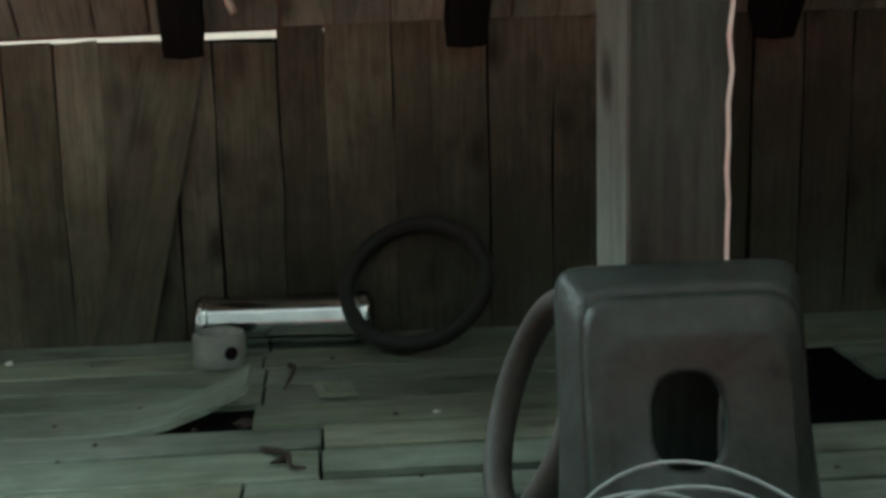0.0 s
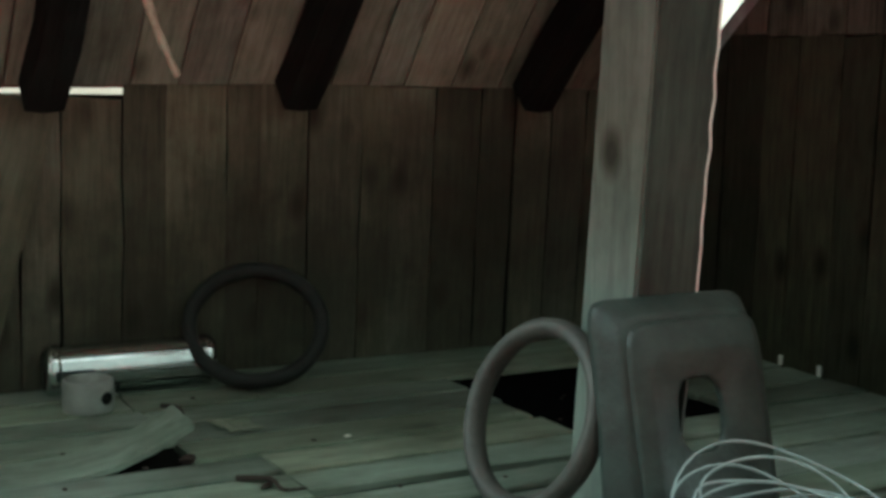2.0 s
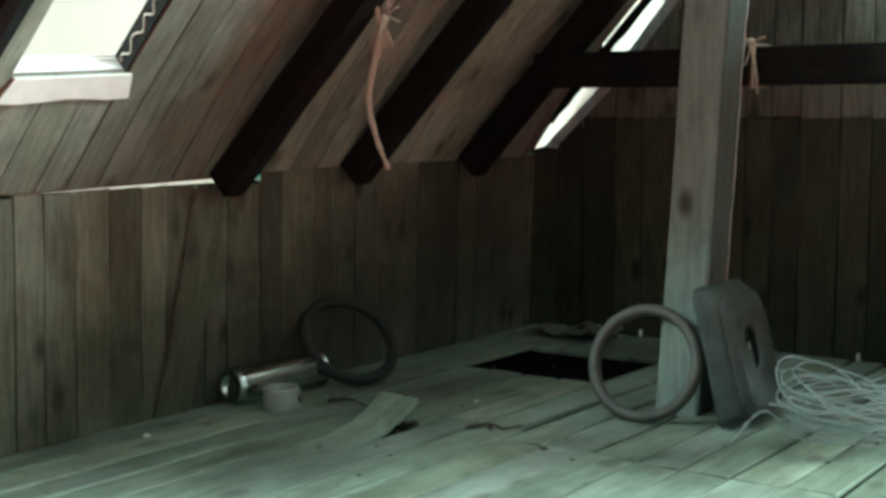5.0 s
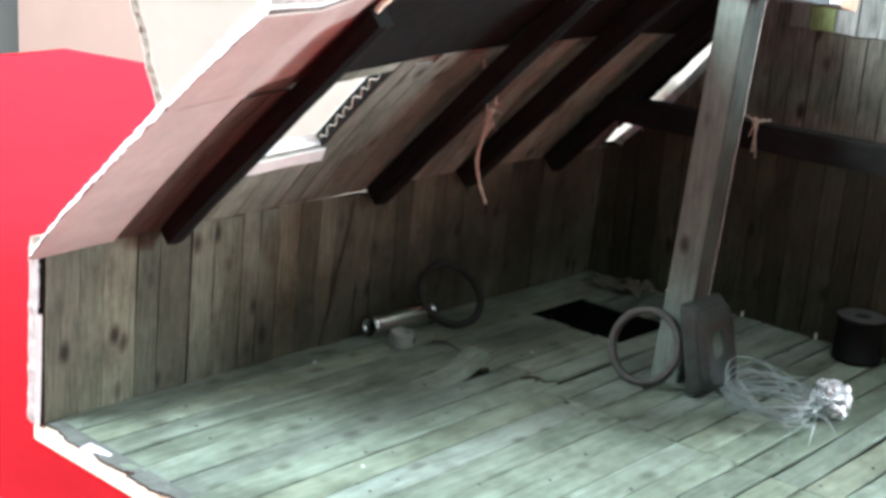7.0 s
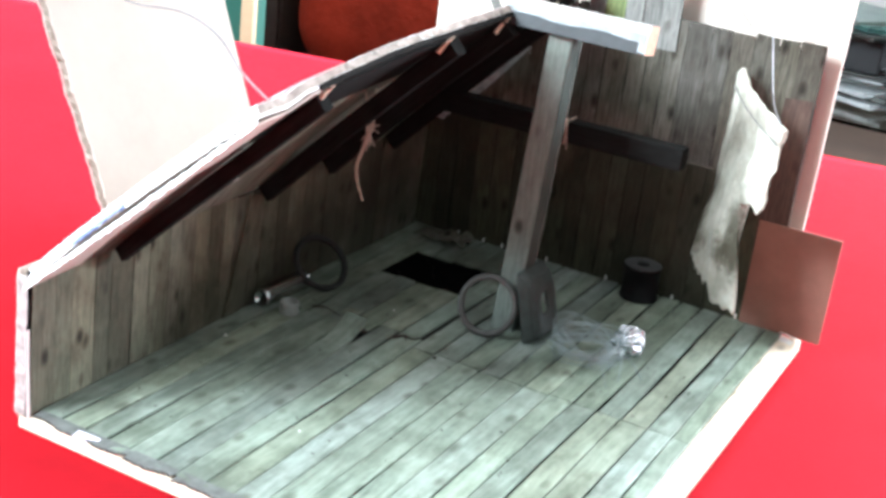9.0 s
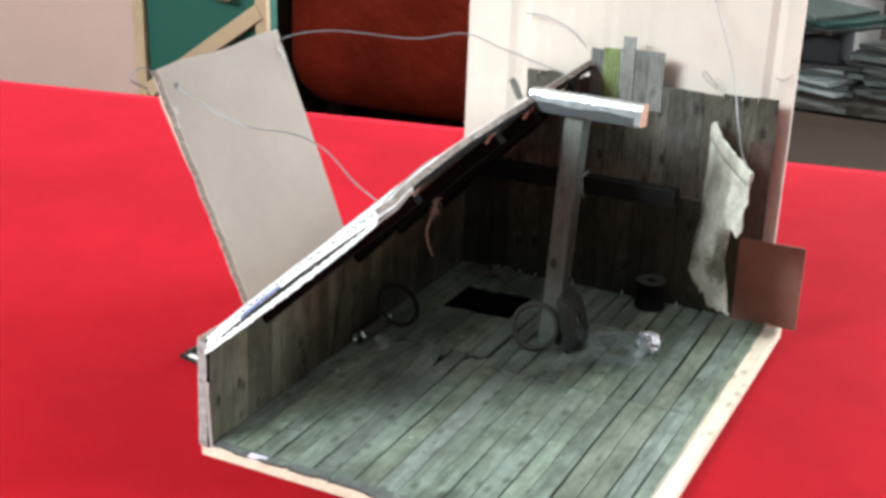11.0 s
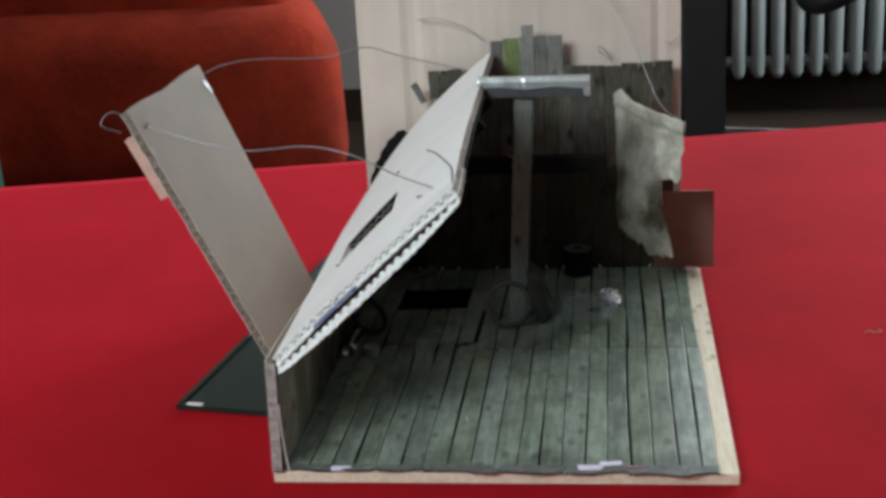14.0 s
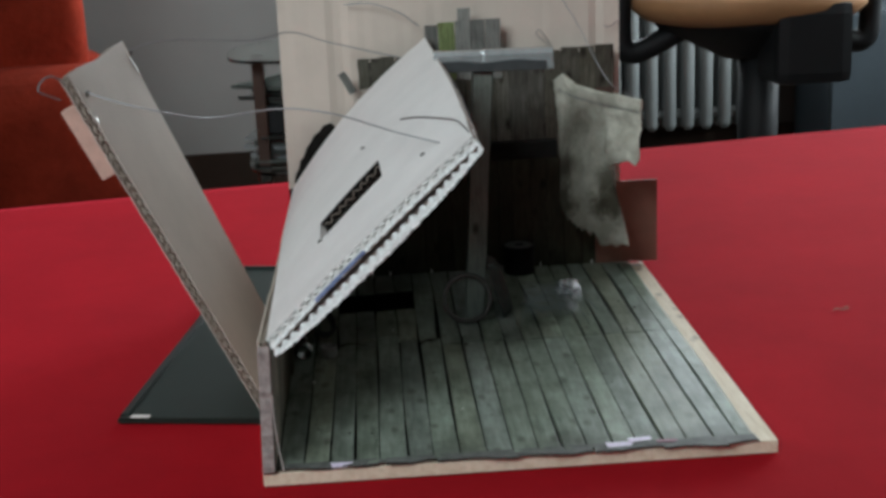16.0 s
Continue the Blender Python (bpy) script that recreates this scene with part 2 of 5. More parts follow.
M_WIRE = plain("clear_line", (0.26, 0.30, 0.30), 0.2, 0, 0.15, 300.0)
M_STEELWIRE = plain("steel_wire", (0.32, 0.32, 0.33), 0.4, 0.7, 0.2, 300.0)
M_TWINE = plain("twine", (0.42, 0.36, 0.285), 0.9, 0, 0.3, 500.0, 0.0004, 1500.0)
M_DARKRING = plain("dark_rubber", (0.017, 0.017, 0.015), 0.75, 0, 0.35, 150.0, 0.0003, 900.0)


def rag_mat():
    """Off-white stiff cloth with dark soaked blotches of its own."""
    m, nt, bsdf = nodes_of("rag_cloth")
    vec, _ = coords(nt, (1.0, 1.0, 1.0))
    n1, n2 = noise_tex(nt, vec, 45.0, 5, 0.65), noise_tex(nt, vec, 900.0, 3, 0.6)
    col = ramp(nt, n1, [(0.3, (0.29, 0.275, 0.22)), (0.65, (0.60, 0.58, 0.495))])
    blotches = (((0.258, 0.376, 0.080), 0.060, 0.045, 0.62), ((0.247, 0.384, 0.080), 0.026, 0.012, 0.85), ((0.2890, 0.342, 0.090), 0.024, 0.012, 0.88),
                ((0.284, 0.348, 0.108), 0.020, 0.012, 0.7), ((0.277, 0.352, 0.085), 0.018, 0.012, 0.85), ((0.275, 0.372, 0.150), 0.016, 0.03, 0.35))
    col = soot_and_shade(nt, col, blotches, (0.045, 0.040, 0.026), 110.0, 0.03)
    nt.links.new(col, bsdf.inputs["Base Color"])
    bsdf.inputs["Roughness"].default_value = 0.9
    bsdf.inputs["Specular IOR Level"].default_value = 0.1
    bump(nt, bsdf, n2, 0.5, 0.0005)
    return m


M_CLOTHRAG = rag_mat()
M_TABLECLOTH = plain("red_cloth", (0.345, 0.0065, 0.0125), 0.9, 0, 0.16, 6.0, 0.0003, 900.0, 0.05)
_cloth = M_TABLECLOTH.node_tree.nodes["Principled BSDF"]
_cloth.inputs["Sheen Weight"].default_value, _cloth.inputs["Sheen Roughness"].default_value = 0.42, 0.35
_cloth.inputs["Sheen Tint"].default_value = (1.0, 0.055, 0.10, 1)
M_PLATE = plain("dark_green_plate", (0.012, 0.022, 0.018), 0.35, 0, 0.2, 60.0)
M_DEBRIS = plain("dark_crumb", (0.05, 0.035, 0.03), 0.9, 0, 0.3, 300.0)
M_SOFA = plain("sofa_velvet", (0.37, 0.040, 0.017), 0.9, 0, 0.35, 5.0, 0.03, 7.0, 0.2)
M_WALLPAINT = plain("wall_paint", (0.285, 0.285, 0.27), 0.9, 0, 0.06, 2.0, 0.0005, 120.0, 0.2)
M_ROOMFLOOR = plain("room_floor", (0.030, 0.020, 0.014), 0.7, 0, 0.25, 3.0, 0, 600.0, 0.15)
M_LEGWOOD = plain("leg_wood", (0.075, 0.040, 0.028), 0.5, 0, 0.3, 6.0)
M_DARKWOOD = plain("dark_wood", (0.040, 0.030, 0.024), 0.6, 0, 0.3, 4.0)
M_RADIATOR = plain("radiator_enamel", (0.19, 0.203, 0.20), 0.4, 0, 0.06, 5.0)
M_BLACKCHAIR = plain("chair_black", (0.007, 0.008, 0.009), 0.6, 0, 0.2, 8.0)
M_SEATWOOD = plain("chair_tan", (0.42, 0.22, 0.10), 0.6, 0, 0.15, 8.0)
M_GREEN = plain("green_panel", (0.015, 0.075, 0.053), 0.5, 0, 0.08, 3.0)
M_DOORWOOD = plain("door_trim", (0.42, 0.29, 0.175), 0.5, 0, 0.15, 8.0)
M_LILAC = plain("lilac_tape", (0.78, 0.70, 0.85), 0.4, 0, 0.1, 300.0)
M_MAUVE = plain("mauve_tape", (0.27, 0.11, 0.16), 0.4, 0, 0.2, 300.0)
M_FRONTPAPER = plain("front_paper", (0.145, 0.150, 0.140), 0.6, 0, 0.45, 90.0, 0.0003, 500.0, 0.3)
M_PANELCARD = plain("panel_cardboard", (0.595, 0.525, 0.465), 0.7, 0, 0.07, 22.0, 0.00012, 700.0, 0.3)
M_BLUEPAPER = plain("blue_paper", (0.16, 0.20, 0.36), 0.7, 0, 0.3, 300.0)
M_WHITEPAPER = plain("white_paper", (0.78, 0.76, 0.72), 0.8, 0, 0.1, 200.0)
M_MOSSSTRIP = wood("moss_strip", (0.09, 0.11, 0.05), (0.20, 0.25, 0.10), (0.31, 0.37, 0.16), 0.6, 0.8, 0.1)
M_BACKRED = wood("red_brown_strip", (0.04, 0.026, 0.020), (0.085, 0.055, 0.042), (0.13, 0.090, 0.072), 0.4, 0.75, 0.2)
M_PINKCARD = plain("pink_card", (0.62, 0.42, 0.34), 0.7, 0, 0.15, 120.0, 0.0003, 500.0)
M_SHINYTAPE = plain("shiny_tape", (0.72, 0.7, 0.66), 0.12, 0, 0.1, 200.0)
M_PINKWALL = plain("pink_cabinet", (0.46, 0.30, 0.25), 0.6, 0, 0.06, 3.0)
M_CEILING = plain("ceiling_paint", (0.60, 0.59, 0.57), 0.9, 0, 0.04, 2.0)
M_MAG1 = plain("magazine_teal", (0.035, 0.085, 0.078), 0.3, 0, 0.4, 20.0)
M_MAG2 = plain("magazine_grey", (0.05, 0.055, 0.05), 0.3, 0, 0.4, 20.0)
M_WHITEMAG = plain("magazine_white", (0.30, 0.32, 0.32), 0.3, 0, 0.3, 20.0)
M_PAPERGREY = plain("grey_paper", (0.09, 0.10, 0.09), 0.6, 0, 0.3, 20.0)
M_DARKGREY = plain("dark_grey_board", (0.014, 0.0155, 0.0165), 0.5, 0, 0.15, 5.0)
M_BLUEGREY = plain("blue_grey_board", (0.042, 0.055, 0.064), 0.5, 0, 0.15, 5.0)
M_GLASS = glass_mat("glass")


# ---- mesh helpers ----
def mesh_of(name, bm, mat, smooth=False):
    me = bpy.data.meshes.new(name)
    bm.normal_update()
    bm.to_mesh(me)
    bm.free()
    for m in mat if isinstance(mat, (list, tuple)) else (mat,):
        me.materials.append(m)
    if smooth:
        me.polygons.foreach_set("use_smooth", [True] * len(me.polygons))
    return me


def part(name, bm, mat, parent=None, label="", m=None, smooth=False):
    ob = new(name, mesh_of(name, bm, mat, smooth))
    if parent is not None:
        ob.parent = parent
    if m is not None:
        ob.matrix_basis = m
    if label:
        ob["label"] = label
    return ob


def thing(name, label, category, group="", kind="", m=None):
    ob = tagged(new(name), label, category, group, kind)
    ob.empty_display_size = 0.02
    if m is not None:
        ob.matrix_basis = m
    return ob


def box(bm, x0, x1, y0, y1, z0, z1, bevel=0.0, m=None):
    g = bmesh.ops.create_cube(bm, size=1.0)
    vs = g["verts"]
    bmesh.ops.scale(bm, vec=(x1 - x0, y1 - y0, z1 - z0), verts=vs)
    bmesh.ops.translate(bm, vec=((x0 + x1) / 2, (y0 + y1) / 2, (z0 + z1) / 2), verts=vs)
    if bevel:
        es = list({e for v in vs for e in v.link_edges})
        r = bmesh.ops.bevel(bm, geom=es, offset=bevel, segments=2, affect="EDGES", profile=0.7)
        vs = list({v for f in r["faces"] for v in f.verts} | {v for v in vs if v.is_valid})
    if m is not None:
        bmesh.ops.transform(bm, matrix=m, verts=[v for v in vs if v.is_valid])
    return bm


def grid_solid(bm, fn, nu, nv, mat_index=0):
    """A closed slab: fn(u, v, side) gives a place for u, v in 0..1 and side 0 or 1."""
    vs = [[[bm.verts.new(fn(i / nu, j / nv, k)) for j in range(nv + 1)] for i in range(nu + 1)] for k in (0, 1)]
    fs = []
    for i in range(nu):
        for j in range(nv):
            fs.append((vs[0][i][j], vs[0][i][j + 1], vs[0][i + 1][j + 1], vs[0][i + 1][j]))
            fs.append((vs[1][i][j], vs[1][i + 1][j], vs[1][i + 1][j + 1], vs[1][i][j + 1]))
    for i in range(nu):
        fs.append((vs[0][i][0], vs[0][i + 1][0], vs[1][i + 1][0], vs[1][i][0]))
        fs.append((vs[0][i + 1][nv], vs[0][i][nv], vs[1][i][nv], vs[1][i + 1][nv]))
    for j in range(nv):
        fs.append((vs[0][0][j + 1], vs[0][0][j], vs[1][0][j], vs[1][0][j + 1]))
        fs.append((vs[0][nu][j], vs[0][nu][j + 1], vs[1][nu][j + 1], vs[1][nu][j]))
    for f in fs:
        bm.faces.new(f).material_index = mat_index
    return bm


def tube(bm, pts, radius, sides=6, closed=False, taper=None):
    """A round rod along points."""
    pts = [Vector(p) for p in pts]
    rings, n = [], len(pts)
    up = Vector((0.31, 0.17, 0.93)).normalized()
    for i, p in enumerate(pts):
        a = pts[(i + 1) % n] if closed or i < n - 1 else p
        b = pts[i - 1] if closed or i > 0 else p
        t = (a - b).normalized()
        s = t.cross(up)
        s = s.normalized() if s.length > 1e-4 else t.orthogonal().normalized()
        w = s.cross(t)
        r = radius * (taper(i / (n - 1)) if taper else 1)
        rings.append([bm.verts.new(p + r * (math.cos(k * math.tau / sides) * s + math.sin(k * math.tau / sides) * w)) for k in range(sides)])
    for i in range(n if closed else n - 1):
        a, b = rings[i], rings[(i + 1) % n]
        for k in range(sides):
            bm.faces.new((a[k], a[(k + 1) % sides], b[(k + 1) % sides], b[k]))
    if not closed:
        bm.faces.new(rings[0][::-1])
        bm.faces.new(rings[-1])
    return bm


def lathe(bm, profile, sides=32, m=None):
    """A body turned about z from (radius, height) pairs; a closed profile gives a ring."""
    rings = []
    for r, z in profile:
        rings.append([bm.verts.new((r * math.cos(k * math.tau / sides), r * math.sin(k * math.tau / sides), z)) for k in range(sides)])
    for a, b in zip(rings, rings[1:]):
        for k in range(sides):
            bm.faces.new((a[k], a[(k + 1) % sides], b[(k + 1) % sides], b[k]))
    if m is not None:
        bmesh.ops.transform(bm, matrix=m, verts=bm.verts)
    return bm


def smooth_path(points, steps=6):
    """A Catmull-Rom line through points."""
    p = [Vector(q) for q in points]
    p = [2 * p[0] - p[1]] + p + [2 * p[-1] - p[-2]]
    out = []
    for i in range(1, len(p) - 2):
        for k in range(steps):
            t = k / steps
            out.append(0.5 * ((2 * p[i]) + (p[i + 1] - p[i - 1]) * t + (2 * p[i - 1] - 5 * p[i] + 4 * p[i + 1] - p[i + 2]) * t * t
                              + (3 * p[i] - p[i - 1] - 3 * p[i + 1] + p[i + 2]) * t ** 3))
    out.append(p[-2])
    return out


rng = random.Random(7)


def plank_mesh(width, length, thick, wob=0.0004, segs=4, curl=0.0):
    """A thin strip: width along x, length along y from 0, its top at z = thick, uneven sides and ends."""
    bm = bmesh.new()
    rows = []
    e0, e1 = rng.uniform(-1, 1) * wob * 2, rng.uniform(-1, 1) * wob * 2
    for i in range(segs + 1):
        v = i / segs
        l, r = rng.uniform(-wob, wob), rng.uniform(-wob, wob)
        lift = curl * max(0, v - 0.84) ** 2 * 39
        y = v * length
        rows.append([
            bm.verts.new((-width / 2 + l, y + (e0 if i == 0 else e1 if i == segs else 0), thick + lift)),
            bm.verts.new((width / 2 + r, y + (e1 if i == 0 else e0 if i == segs else 0), thick + lift)),
            bm.verts.new((width / 2 + r, y, lift)),
            bm.verts.new((-width / 2 + l, y, lift)),
        ])
    for a, b in zip(rows, rows[1:]):
        for k in range(4):
            bm.faces.new((a[k], a[(k + 1) % 4], b[(k + 1) % 4], b[k]))
    bm.faces.new(rows[0][::-1])
    bm.faces.new(rows[-1])
    bmesh.ops.recalc_face_normals(bm, faces=bm.faces)
    return bm


def layer(place, ss, ys, lo, hi, hole=None, jag=None):
    """One closed sheet over a grid of s and y between the heights lo(s) and hi(s); place(s, y, d) gives a place. hole = (s0, s1, y0, y1) stays open."""
    bm = bmesh.new()
    vs = {}

    def vert(i, j, k):
        if (i, j, k) not in vs:
            y = ys[j] + (jag(ss[i]) if jag and j == 0 else 0.0)
            vs[i, j, k] = bm.verts.new(place(ss[i], y, hi(ss[i]) if k else lo(ss[i])))
        return vs[i, j, k]

    rims = set()
    for i in range(len(ss) - 1):
        for j in range(len(ys) - 1):
            a, b = (ss[i] + ss[i + 1]) / 2, (ys[j] + ys[j + 1]) / 2
            if hole and hole[0] < a < hole[1] and hole[2] < b < hole[3]:
                continue
            q = ((i, j), (i + 1, j), (i + 1, j + 1), (i, j + 1))
            bm.faces.new([vert(*c, 1) for c in q])
            bm.faces.new([vert(*c, 0) for c in q[::-1]])
            for e in zip(q, q[1:] + q[:1]):
                if e[::-1] in rims:
                    rims.remove(e[::-1])
                else:
                    rims.add(e)
    for a, b in sorted(rims):
        bm.faces.new((vert(*a, 0), vert(*b, 0), vert(*b, 1), vert(*a, 1)))
    bmesh.ops.recalc_face_normals(bm, faces=bm.faces)
    return bm


def double_wall(place, length, ys, thick=0.007, pitch=0.0072, skin=0.0007, wall=0.0008, hole=None, rag=0.0, torn=0.0):
    """The five sheets of double-wall cardboard, from the inner liner to the outer one; the flutes run along y."""
    cuts = list(hole[:2]) if hole else []
    ss = sorted({length * i / 44 for i in range(45)} | set(cuts))
    fine = sorted({length * i / 200 for i in range(201)} | set(cuts))
    dents = [rng.uniform(-1, 1) * rag for _ in range(61)]

    def jag(s):
        return dents[min(60, int(s / length * 60))]

    sheets = [layer(place, ss, ys, lambda s, a=a: a, lambda s, a=a: a + skin, hole, jag) for a in (-thick / 2, -skin / 2, thick / 2 - skin)]
    bulk = wall * (1.0 + torn)
    for k, (lo, hi) in enumerate(((-thick / 2 + skin, -skin / 2 - bulk), (skin / 2, thick / 2 - skin - wall))):
        def wave(s, lo=lo, hi=hi, k=k):
            return lo + (hi - lo) * (0.5 + 0.5 * math.sin(s / pitch * math.tau + 1.7 * k))

        sheets.append(layer(place, fine, ys, wave, lambda s, wave=wave, w=wall if k else bulk: wave(s) + w, hole, jag))
    return sheets


# ---- the room round the table ----
ROOM_Z = -0.72
RX0, RX1, RY0, RY1, RZ1 = -2.6, 2.7, -2.2, 4.3, 2.5


def room():
    bm = bmesh.new()
    box(bm, RX0 - 0.2, RX1 + 0.2, RY0 - 0.2, RY1 + 0.2, ROOM_Z - 0.1, ROOM_Z)
    tagged(part("floor", bm, M_ROOMFLOOR), "dark brown wooden room floor", "floor", kind="structure")
    bm = bmesh.new()
    box(bm, RX0 - 0.2, RX1 + 0.2, RY0 - 0.2, RY1 + 0.2, RZ1, RZ1 + 0.1)
    tagged(part("ceiling", bm, M_CEILING), "plain pale room ceiling", "ceiling", kind="structure")
    for name, a in (("wall_west", (RX0 - 0.2, RX0, RY0 - 0.2, RY1 + 0.2)),):
        bm = bmesh.new()
        box(bm, *a, ROOM_Z, RZ1)
        tagged(part(name, bm, M_WALLPAINT), "plain grey painted room wall", "wall", kind="structure")
    bm = bmesh.new()
    for a in ((RX0, -2.25, ROOM_Z, RZ1), (-0.55, RX1, ROOM_Z, RZ1), (-2.25, -0.55, ROOM_Z, 1.32), (-2.25, -0.55, 2.44, RZ1)):
        box(bm, a[0], a[1], RY0 - 0.2, RY0, a[2], a[3])
    tagged(part("wall_south", bm, M_WALLPAINT), "grey painted room wall with a wide window opening", "wall", kind="structure")
    # the opening in this wall is unseen and added for the north fill lamp
    bm = bmesh.new()
    for a in ((RX0, 0.35, ROOM_Z, RZ1), (1.95, RX1, ROOM_Z, RZ1), (0.35, 1.95, ROOM_Z, 0.46), (0.35, 1.95, 1.64, RZ1)):
        box(bm, a[0], a[1], RY1, RY1 + 0.2, a[2], a[3])
    tagged(part("wall_north", bm, M_WALLPAINT), "grey painted room wall with an added opening for the fill light", "wall", kind="structure")
    bm = bmesh.new()
    for a in ((RY0 - 0.2, 2.2, ROOM_Z, RZ1), (3.9, RY1 + 0.2, ROOM_Z, RZ1), (2.2, 3.9, ROOM_Z, 0.33), (2.2, 3.9, 1.57, RZ1)):
        box(bm, RX1, RX1 + 0.2, a[0], a[1], a[2], a[3])
    tagged(part("wall_east", bm, M_WALLPAINT), "grey painted room wall with a window opening", "wall", kind="structure")
    bm = bmesh.new()
    box(bm, -0.15, RX1, RY1 - 0.035, RY1 - 0.003, ROOM_Z + 0.134, 0.36, 0.004)
    tagged(part("wall_panelling", bm, M_DARKWOOD), "dark brown wooden panelling behind the radiator", "panelling", kind="structure")
    bm = bmesh.new()
    box(bm, RX0, RX1, RY1 - 0.020, RY1 - 0.002, ROOM_Z, ROOM_Z + 0.13, 0.004)
    tagged(part("baseboard", bm, M_ROOMFLOOR), "dark brown wooden skirting board", "baseboard", kind="structure")


room()


def table():
    """A table under a red cloth, turned a little against the model."""
    turn = Matrix.Translation((0.16, 0.2, 0)) @ pose(0, 0, 0, 0, 0, 10.5)
    t = thing("table", "table hidden under a plain red cloth", "table", m=turn)
    x0, x1, y0, y1 = -1.15, 1.35, -0.85, 0.743
    bm = bmesh.new()
    box(bm, x0, x1, y0, y1, -0.035, -0.004, 0.004)
    part("tabletop", bm, M_SEATWOOD, t)
    for x in (x0 + 0.08, x1 - 0.08):
        for y in (y0 + 0.08, y1 - 0.08):
            bm = bmesh.new()
            box(bm, x - 0.03, x + 0.03, y - 0.03, y + 0.03, ROOM_Z, -0.035, 0.004)
            part("leg", bm, M_SEATWOOD, t)
    bm = bmesh.new()

    def fn(u, v, side):
        x, y = x0 - 0.08 + (x1 - x0 + 0.16) * u, y0 - 0.08 + (y1 - y0 + 0.16) * v
        over = max(0, x0 - 0.01 - x, x - x1 - 0.01, y0 - 0.01 - y, y - y1 - 0.01)
        z = 0.0008 * noise.noise((x * 7, y * 7, 3)) - 0.0008
        if over > 0:
            z = -min(0.3, over * 4.5)
            x, y = max(x0 - 0.012, min(x1 + 0.012, x)), max(y0 - 0.012, min(y1 + 0.012, y))
            k = 0.010 * math.sin(40 * (x + y)) * min(1, over * 12)
            x, y = x + k * 0.6, y + k * 0.6
        return (x, y, z - (0 if side else 0.0022))

    grid_solid(bm, fn, 110, 90)
    cloth = part("tablecloth", bm, M_TABLECLOTH, None, m=turn, smooth=True)
    tagged(cloth, "plain bright red cloth covering the whole table", "tablecloth")


table()

# ---- the attic model ----
attic = thing("attic_model", "cardboard model of an old attic on a pine board", "model")
WIDTH, DEPTH, TOP = 0.33, 0.4215, 0.0092
FLOOR = TOP + 0.0024


def base_board():
    bm = bmesh.new()
    box(bm, 0, WIDTH, 0, DEPTH, 0.0004, TOP, 0.0012)
    m = Matrix.Identity(4)
    return part("base_board", bm, M_PINE, attic, "bare pine board", m=m)


base = base_board()

ROOF_A, ROOF_B = (0.0075, 0.0998), (0.1437, 0.2122)
ROOF_LEN = math.dist(ROOF_A, ROOF_B)
CLIMB = (-0.0089, 0.0148)
RISE = ((-0.02, 0.0010), (0.012, 0.0012), (0.028, 0.0008), (0.05, 0.0045), (0.08, 0.0064), (0.135, 0.0084), (0.20, 0.0078), (0.26, 0.0062), (0.45, 0.0035))


def ridge_rise(y):
    """How far the ridge of the warped sheet stands over a straight line, with a crease behind its front flap."""
    for (a, p), (b, q) in zip(RISE, RISE[1:]):
        if y <= b:
            f = max(0.0, (y - a) / (b - a))
            return p + (q - p) * f * f * (3 - 2 * f)
    return RISE[-1][1]



def roof_line(y, bowed=0.008):
    """The middle of the roof sheet across the slope at depth y, bowed outward behind its straight front edge; its ridge climbs a little towards the back."""
    k = max(0.0, min(1.0, y / 0.42))
    bx, bz = ROOF_B[0] + CLIMB[0] * k, ROOF_B[1] + CLIMB[1] * k + ridge_rise(y)
    ax, az = ROOF_A
    length = math.dist((ax, az), (bx, bz))
    dx, dz = (bx - ax) / length, (bz - az) / length
    g = max(0.0, min(1.0, (y + 0.01) / 0.28))
    swell = bowed * (0.28 + 0.72 * g * g * (3 - 2 * g))

    def place(s):
        f = s / ROOF_LEN
        bow = swell * 4 * f * (1 - f) - 0.0060 * (1 - f) * (1 - g)
        return (ax + dx * f * length - dz * bow, az + dz * f * length + dx * bow, -dz, dx)

    return place


def roof_at(s, y, d, bowed=0.008):
    """A place on the roof: s along the slope, y in depth, d above the middle of the sheet."""
    y += 0.012 * max(0.0, min(1.05, s / ROOF_LEN)) * max(0.0, 1 - (y + 0.01) / 0.09) if y < 0.08 else 0.0
    y += 0.9 * max(0.0, d + 0.009) * max(0.0, 1 - (y + 0.011) / 0.03) if y < 0.019 else 0.0
    x, z, nx, nz = roof_line(y, bowed)(s)
    return Vector((x + nx * d, y, z + nz * d))


SKY_S, SKY_Y = (0.049, 0.108), (0.0855, 0.1285)


def roof_sheet():
    """Double-wall cardboard with a hole for the skylight."""
    ys = [-0.010, 0.004, 0.014, 0.022, 0.030, 0.040, 0.050, 0.065, SKY_Y[0], 0.107, SKY_Y[1], 0.15, 0.17, 0.19, 0.21, 0.23, 0.25, 0.28, 0.32, 0.36, 0.413]
    inner, middle, outer, wave_a, wave_b = double_wall(roof_at, ROOF_LEN, ys, hole=(*SKY_S, *SKY_Y), rag=0.0016, wall=0.0011, torn=0.9)
    top = part("roof", outer, M_ROOFCARD, attic, "pale double-wall cardboard roof with a skylight hole")
    part("inner_liner", inner, M_CARDIN, top, "stained inner liner")
    part("middle_liner", middle, M_FLUTE, top)
    part("flute", wave_a, M_CARDEDGE, top, "torn white wavy inner layer")
    part("flute", wave_b, M_FLUTE, top, "torn white wavy inner layer")
    return top


roof = roof_sheet()


